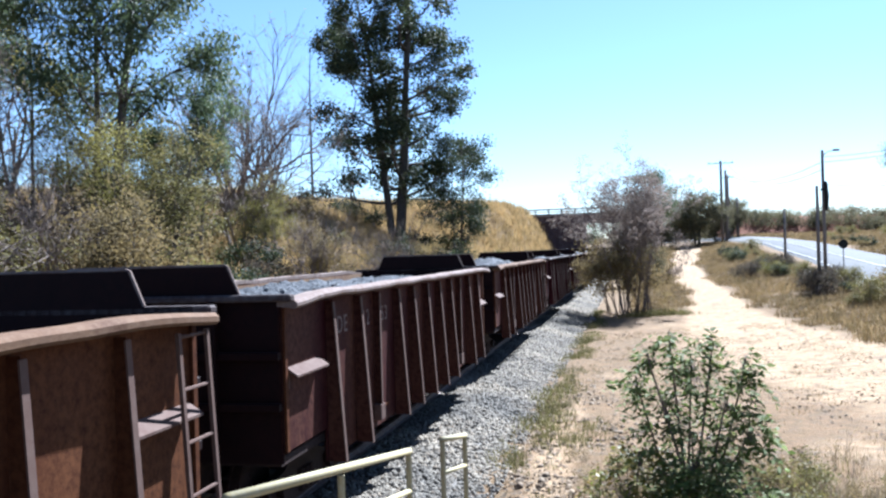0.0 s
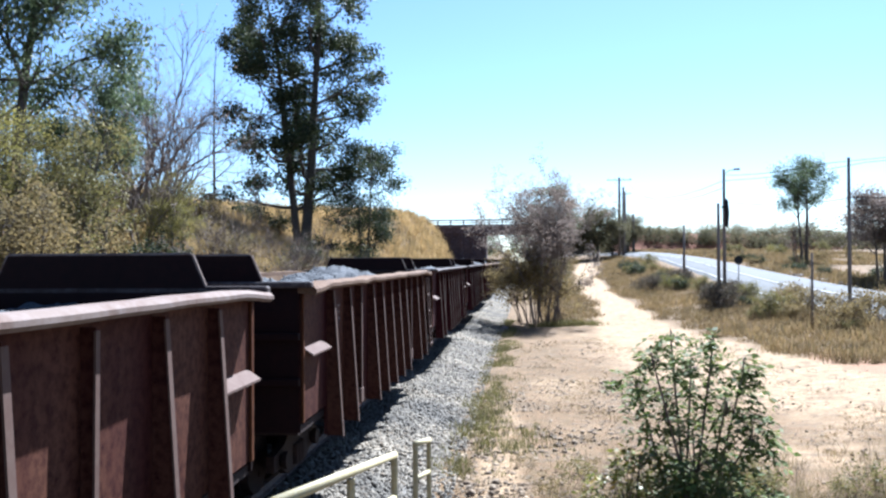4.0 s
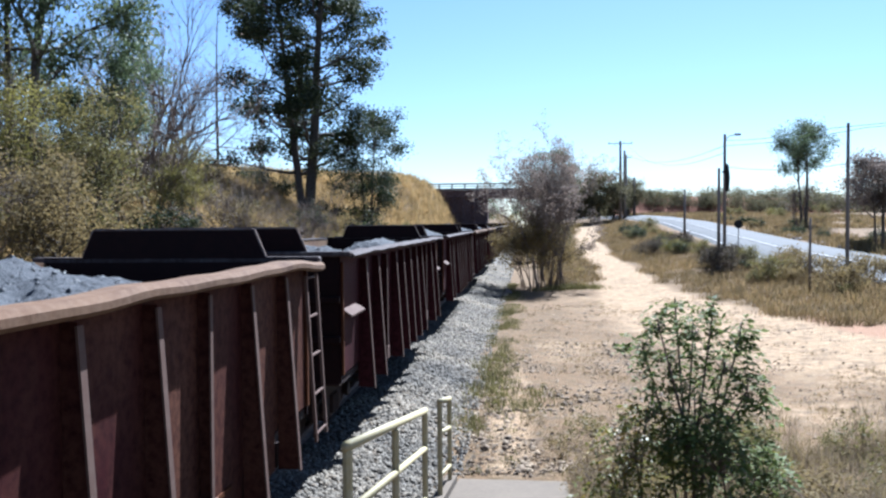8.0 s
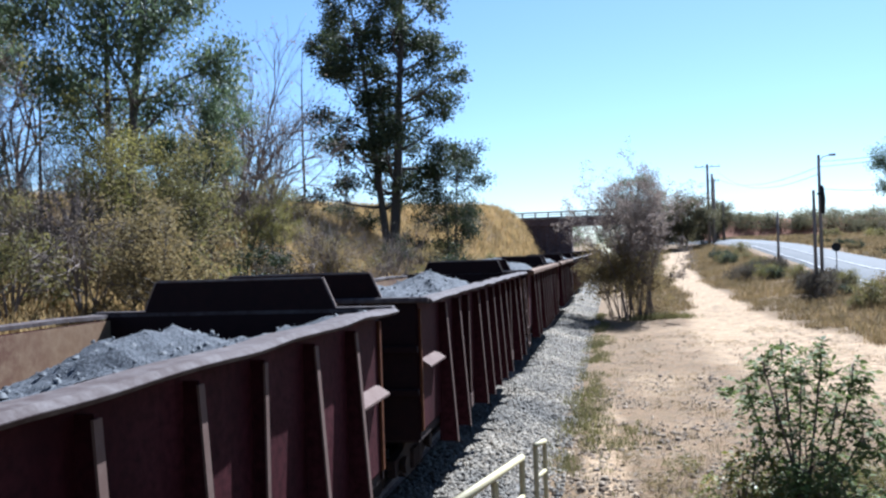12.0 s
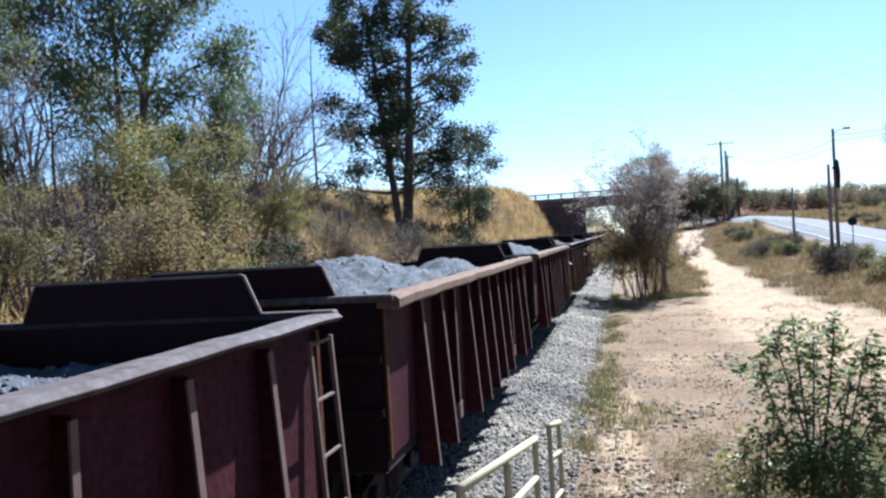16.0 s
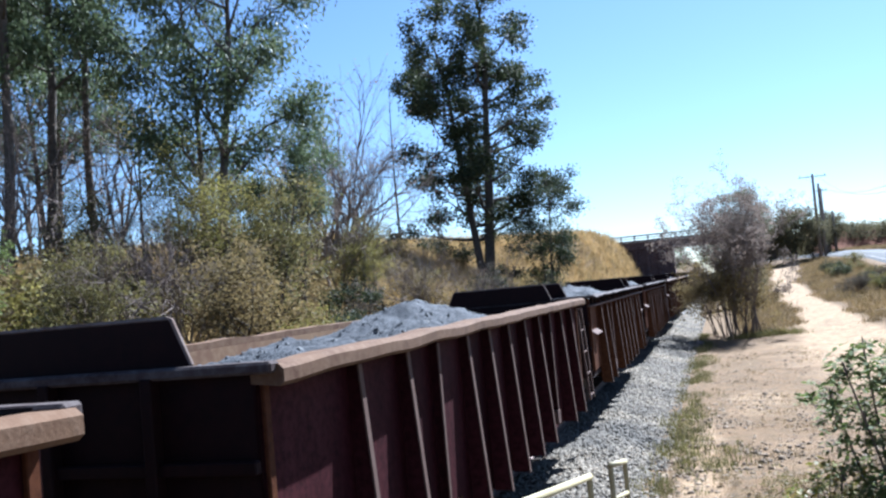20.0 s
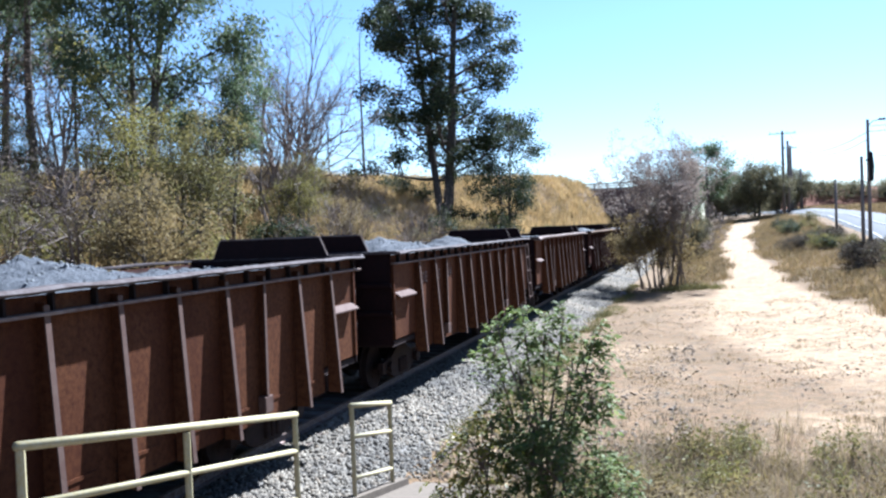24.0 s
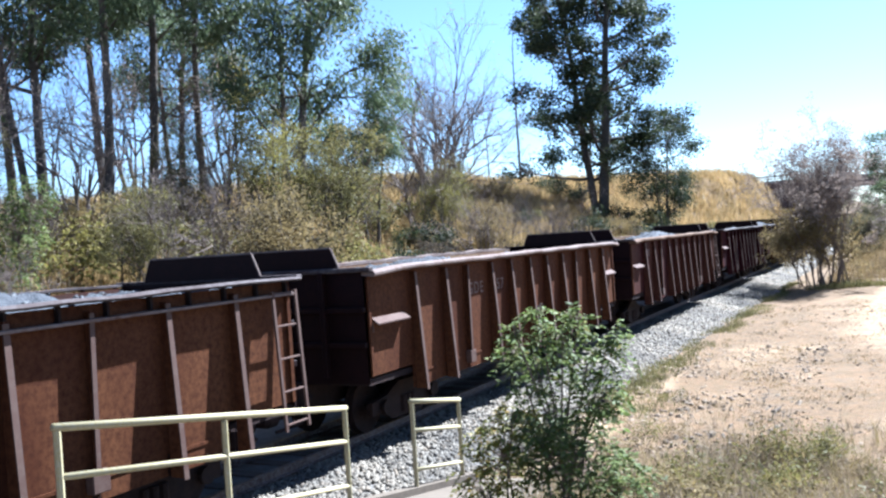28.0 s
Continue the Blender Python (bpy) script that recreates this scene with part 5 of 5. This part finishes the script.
while len(pts) < 17000:
    y = 24 + 90 * r.random() ** 1.3
    x = 2.2 + 13.4 * r.random()
    d, k, s = near_line(TRAIL, x, y)
    w = TRAIL[k][2] + (TRAIL[k + 1][2] - TRAIL[k][2]) * s
    if d < w * (1.25 + 0.9 * noise.noise(Vector((x * 0.45, y * 0.45, 6)))) or (x < 8.4 and y < 44) or near_line(ROAD, x, y)[0] < 4.2:
        continue
    pts.append((x, y, ground(x, y) - 0.02))
    hs.append(0.10 + 0.34 * r.random() ** 2 * (1 + noise.noise(Vector((x * 0.4, y * 0.2, 2)))) + (0.08 if x > 12.5 else 0))
tagged(part("field_grass", blade_mesh("field_grass", r, pts, 9, np.array(hs), 0.022, 1.0, 0.16), GRASS_DRY), "short dry grass between track and road", "grass", kind="stuff")
pts, hs = [], []
while len(pts) < 9000:
    y = 44 + 88 * r.random()
    x = near_road(y) + 3.4 + 24 * r.random() ** 1.3
    if 26 < x < 34 and 66 < y < 84 or noise.noise(Vector((x * 0.25, y * 0.2, 13))) < -0.22:
        continue
    pts.append((x, y, ground(x, y) - 0.02))
    hs.append(0.15 + 0.4 * r.random() ** 2)
tagged(part("far_field_grass", blade_mesh("far_field_grass", r, pts, 9, np.array(hs), 0.05, 1.0, 0.35), GRASS_DRY), "dry brown grass on the field beyond the road", "grass", kind="stuff")
pts, hs = [], []
while len(pts) < 11000:
    x = 1.75 + 11 * r.random()
    y = 5.6 + 10.5 * r.random()
    edge = 12.6 + 2.2 * noise.noise(Vector((x * 0.5, 1, 1))) + 1.2 * sm(2.5, 4, x) * (1 - sm(5.5, 8, x))
    if y > edge and r.random() < 0.96 - 0.1 * sm(2, 0, y - edge):
        continue
    if noise.noise(Vector((x * 0.9, y * 0.9, 3))) < -0.2 and r.random() < 0.6:
        continue
    pts.append((x, y, ground(x, y) - 0.01))
    hs.append((0.07 + 0.40 * r.random() ** 2.6 * (0.7 + 0.9 * max(0, noise.noise(Vector((x * 0.7, y * 0.7, 21)))))) * sm(4.5, 8.5, y) + 0.04)
tagged(part("slope_grass", blade_mesh("slope_grass", r, pts, 11, np.array(hs), 0.0075, 1.3, 0.08), GRASS_SLOPE), "fine dry grass on the slope by the ramp", "grass", kind="stuff")
pts, hs = [], []
while len(pts) < 2600:
    x = 0.9 + 8 * r.random()
    y = 12.5 + 26 * r.random() ** 1.3
    if noise.noise(Vector((x * 0.6, y * 0.5, 9))) < 0.02:
        continue
    pts.append((x, y, ground(x, y) - 0.01))
    hs.append(0.02 + 0.09 * r.random() ** 2)
tagged(part("sparse_tufts", blade_mesh("sparse_tufts", r, pts, 8, np.array(hs), 0.008, 1.4, 0.07), GRASS_DRY), "sparse low dry tufts over the clearing", "grass", kind="stuff")
pts, hs = [], []
while len(pts) < 1500:
    y = 14.2 + 34 * r.random() ** 1.3
    x = 0.36 + 0.26 * r.normal() + 0.004 * (y - 12)
    if noise.noise(Vector((x * 0.8, y * 0.45, 8))) < -0.12 or x < -0.2:
        continue
    pts.append((x, y, ground(x, y) - 0.01))
    hs.append(0.05 + 0.16 * r.random() ** 2)
for cx, cy, cn in ((1.15, 16.2, 30), (1.35, 17.5, 30), (0.6, 14.6, 20), (3.2, 44.2, 160), (4.0, 43.6, 160), (2.6, 43.6, 100), (0.8, 12.3, 12)):
    for k in range(cn):
        x, y = cx + 0.22 * r.normal() * (1 if cy < 40 else 2.2), cy + 0.3 * r.normal()
        pts.append((x, y, ground(x, y) - 0.01))
        hs.append((0.05 + 0.11 * r.random()) * (1 if cy < 40 else 2))
tagged(part("weeds", blade_mesh("weeds", r, pts, 8, np.array(hs), 0.014, 1.0, 0.07), GRASS_GREEN), "strip of dry weeds along the ballast", "weeds", kind="stuff")


# The bush by the ramp: stems that fan out into lobes of drooping compound leaves.
def bush(m, label, rng, lobes, leaves, stem_r, leaflet, pairs, stalk):
    """lobes: centre, half sizes and number of sprigs."""
    t = thing("bush", m, label, "bush")
    v, n = [], 0
    for k, (cx, cy, cz, rx, ry, rz, count) in enumerate(lobes):
        stem, hub = Acc(), Vector((cx, cy, cz))
        foot = Vector((0.10 * math.cos(2.4 * k), 0.10 * math.sin(2.4 * k), -0.1))
        knee = foot.lerp(hub, 0.5) + Vector((-0.12 * cx, -0.12 * cy, 0.1))
        stem.tube([foot, knee, hub, hub + Vector((0, 0, rz * 0.6))], [stem_r, stem_r * 0.8, stem_r * 0.55, 0.004], 6)
        tips = []
        for q in range(count):
            d = Vector(rng.normal(size=3)).normalized() * (0.35 + 0.65 * rng.random() ** 0.5)
            tips.append(hub + Vector((d.x * rx, d.y * ry, d.z * rz)))
        for q in range(0, count, 4):
            mid = hub.lerp(tips[q], 0.5) + Vector((0, 0, 0.04))
            stem.tube([hub - Vector((0, 0, rz * 0.3)), mid, tips[q]], [stem_r * 0.35, stem_r * 0.25, 0.003], 4, False)
        part("stem", stem, TWIG, t, fix=False)
        for p in tips:
            out = Vector((p.x - hub.x * 0.7, p.y - hub.y * 0.7, 0)) + Vector(rng.normal(size=3)) * 0.25
            out = (out.normalized() + Vector((0, 0, 0.25 - 0.5 * rng.random()))).normalized()
            side = out.cross(Vector((0, 0, 1))).normalized()
            ln = stalk * (0.6 + 0.7 * rng.random())
            for j in range(pairs):
                s = (j + 0.7) / pairs
                c = p + out * (ln * s) - Vector((0, 0, 0.55 * ln * s * s))
                for sg in (-1, 1):
                    w = (side * sg + out * 0.55 + Vector((0, 0, -0.55 + 0.5 * rng.random())) + Vector(rng.normal(size=3)) * 0.2).normalized()
                    u = w.cross(Vector(rng.normal(size=3)) * 0.5 + Vector((0, 0, 1))).normalized()
                    k2 = leaflet * (0.7 + 0.6 * rng.random())
                    v += [c, c + w * (k2 * 0.35) + u * (k2 * 0.22), c + w * k2, c + w * (k2 * 0.4) - u * (k2 * 0.22)]
    v = np.array([tuple(p) for p in v])
    part("leaves", array_mesh("leaves", v, np.arange(len(v)).reshape(-1, 4)), leaves, t)
    return t


bush(on(2.66, 8.35, 0, 1.0), "leafy green bush with drooping compound leaves by the ramp", R(201),
     [(-0.20, 0.0, 1.52, 0.26, 0.30, 0.24, 46), (0.02, 0.1, 1.86, 0.22, 0.26, 0.22, 42), (0.28, 0.0, 1.58, 0.22, 0.28, 0.24, 46), (0.0, -0.1, 1.14, 0.36, 0.36, 0.32, 84),
      (-0.44, 0.05, 1.74, 0.18, 0.2, 0.11, 24), (0.46, 0.15, 1.84, 0.14, 0.2, 0.18, 34), (-0.16, 0.0, 2.14, 0.10, 0.14, 0.10, 16), (0.20, 0.1, 2.06, 0.12, 0.16, 0.12, 22),
      (-0.34, -0.2, 1.98, 0.10, 0.14, 0.08, 14), (0.46, -0.1, 1.36, 0.18, 0.24, 0.20, 44)],
     LEAF_BUSH, 0.014, 0.070, 5, 0.19)
bush(on(2.12, 8.2), "dense low yellow-green bush under a taller one", R(202),
     [(0.0, 0.0, 0.80, 0.34, 0.40, 0.38, 170), (-0.15, -0.1, 0.40, 0.36, 0.36, 0.34, 130), (0.1, 0.0, 1.10, 0.24, 0.26, 0.14, 50)], LEAF_BUSH_YELLOW, 0.012, 0.058, 4, 0.13)
bush(on(2.85, 8.1), "dense low green bush under a taller one", R(203),
     [(0.0, 0.0, 0.75, 0.46, 0.42, 0.46, 220), (0.36, 0.1, 0.50, 0.30, 0.36, 0.36, 120), (-0.25, 0.0, 0.85, 0.30, 0.34, 0.34, 120)], LEAF_BUSH, 0.012, 0.062, 4, 0.14)
bush(on(3.55, 8.6), "low withering yellowish bush on the dry slope", R(204),
     [(0.0, 0.0, 0.42, 0.36, 0.4, 0.30, 80), (0.45, 0.1, 0.30, 0.36, 0.4, 0.24, 60)], LEAF_DRY, 0.010, 0.05, 4, 0.12)
bush(on(-12.4, 13.7), "pale green leafy bush low on the bank", R(205),
     [(0.0, 0.0, 2.5, 0.7, 0.7, 0.7, 240), (0.2, 0.3, 3.3, 0.55, 0.55, 0.5, 170), (-0.1, -0.3, 1.6, 0.8, 0.7, 0.7, 200)], LEAF_BUSH, 0.02, 0.09, 4, 0.2)
for k, (x, y, h) in enumerate(((1.75, 9.8, 0.9), (1.95, 10.8, 0.8), (2.3, 10.6, 1.0), (3.9, 9.0, 0.8), (4.4, 8.2, 0.9), (5.2, 8.8, 0.7), (1.9, 12.0, 0.6))):
    bare("dry_weed", on(x, y), "thin dry weed with sparse brown leaves", R(220 + k), h, 3, 0.5, 2, TWIG, LEAF_DRY, 2, (0.05, 0.02), 0.006, "dry weeds on the slope", "weed")

WEEDS = [bare("dry_weed", on(x, y), lab, R(230 + k), h, 5, 0.6, 2, TWIG, m, per, (0.05, 0.022), 0.005, "dry weeds on the slope", "weed", clump=0.12)
         for k, (x, y, h, m, per, lab) in enumerate(((3.4, 10.6, 0.7, LEAF_DRY, 7, "bushy withered brown weed on the slope"), (4.2, 11.4, 0.6, LEAF_YELLOW, 9, "yellowing leafy weed on the dry slope"), (2.9, 11.6, 0.8, LEAF_OLIVE, 6, "tall olive weed on the dry slope")))]
r = R(240)
for k in range(34):
    x, y = 2.3 + 5.2 * r.random(), 9.4 + 4.4 * r.random()
    copy_thing(WEEDS[int(r.choice(3, p=(0.45, 0.35, 0.2)))], on(x, y, 6.28 * r.random(), 0.6 + 0.6 * r.random()))
for x, y, k, a, s in ((1.9, 13.6, 2, 1, 0.8), (1.6, 12.9, 0, 2, 0.7), (1.25, 14.8, 0, 3, 0.5), (2.2, 14.4, 0, 4, 0.6)):
    copy_thing(WEEDS[k], on(x, y, a, s))

# Dead leaves over the clearing.
r = R(250)
n = 6500
xy = np.c_[0.3 + 8.5 * r.random(n) ** 1.2, 11.9 + 24 * r.random(n) ** 1.5]
keep = [i for i in range(n) if noise.noise(Vector((xy[i, 0] * 0.8, xy[i, 1] * 0.6, 12))) > -0.08]
c = np.array([(xy[i, 0], xy[i, 1], ground(xy[i, 0], xy[i, 1]) + 0.02) for i in keep])
a = r.random(len(c)) * 6.283
k = 0.02 + 0.035 * r.random((len(c), 1))
d = np.c_[np.cos(a), np.sin(a), 0.25 * r.normal(size=len(c))] * k
e = np.c_[-np.sin(a), np.cos(a), 0.4 * r.normal(size=len(c))] * k * 0.5
tagged(part("dead_leaves", array_mesh("dead_leaves", np.stack([c - d, c + e, c + d, c - e], 1).reshape(-1, 3), np.arange(4 * len(c)).reshape(-1, 4)), LITTER), "dead leaves and chips scattered over the dirt", "leaf litter", kind="stuff")
# Rubbish along the far side of the road.
for k in range(14):
    y = 56 + 24 * r.random()
    x = near_road(y) + 3.3 + 0.5 * r.random()
    w = 0.15 + 0.35 * r.random()
    bag = thing("litter", pose(x, y, ground(x, y) + 0.02, 0, 0, 360 * r.random()), "pale rubbish heap lying beside the road", "rubbish", "rubbish along the road")
    part("heap", stones("heap", [(0, 0, 0.06)], [w], PALE, r), PALE, bag)

motions()
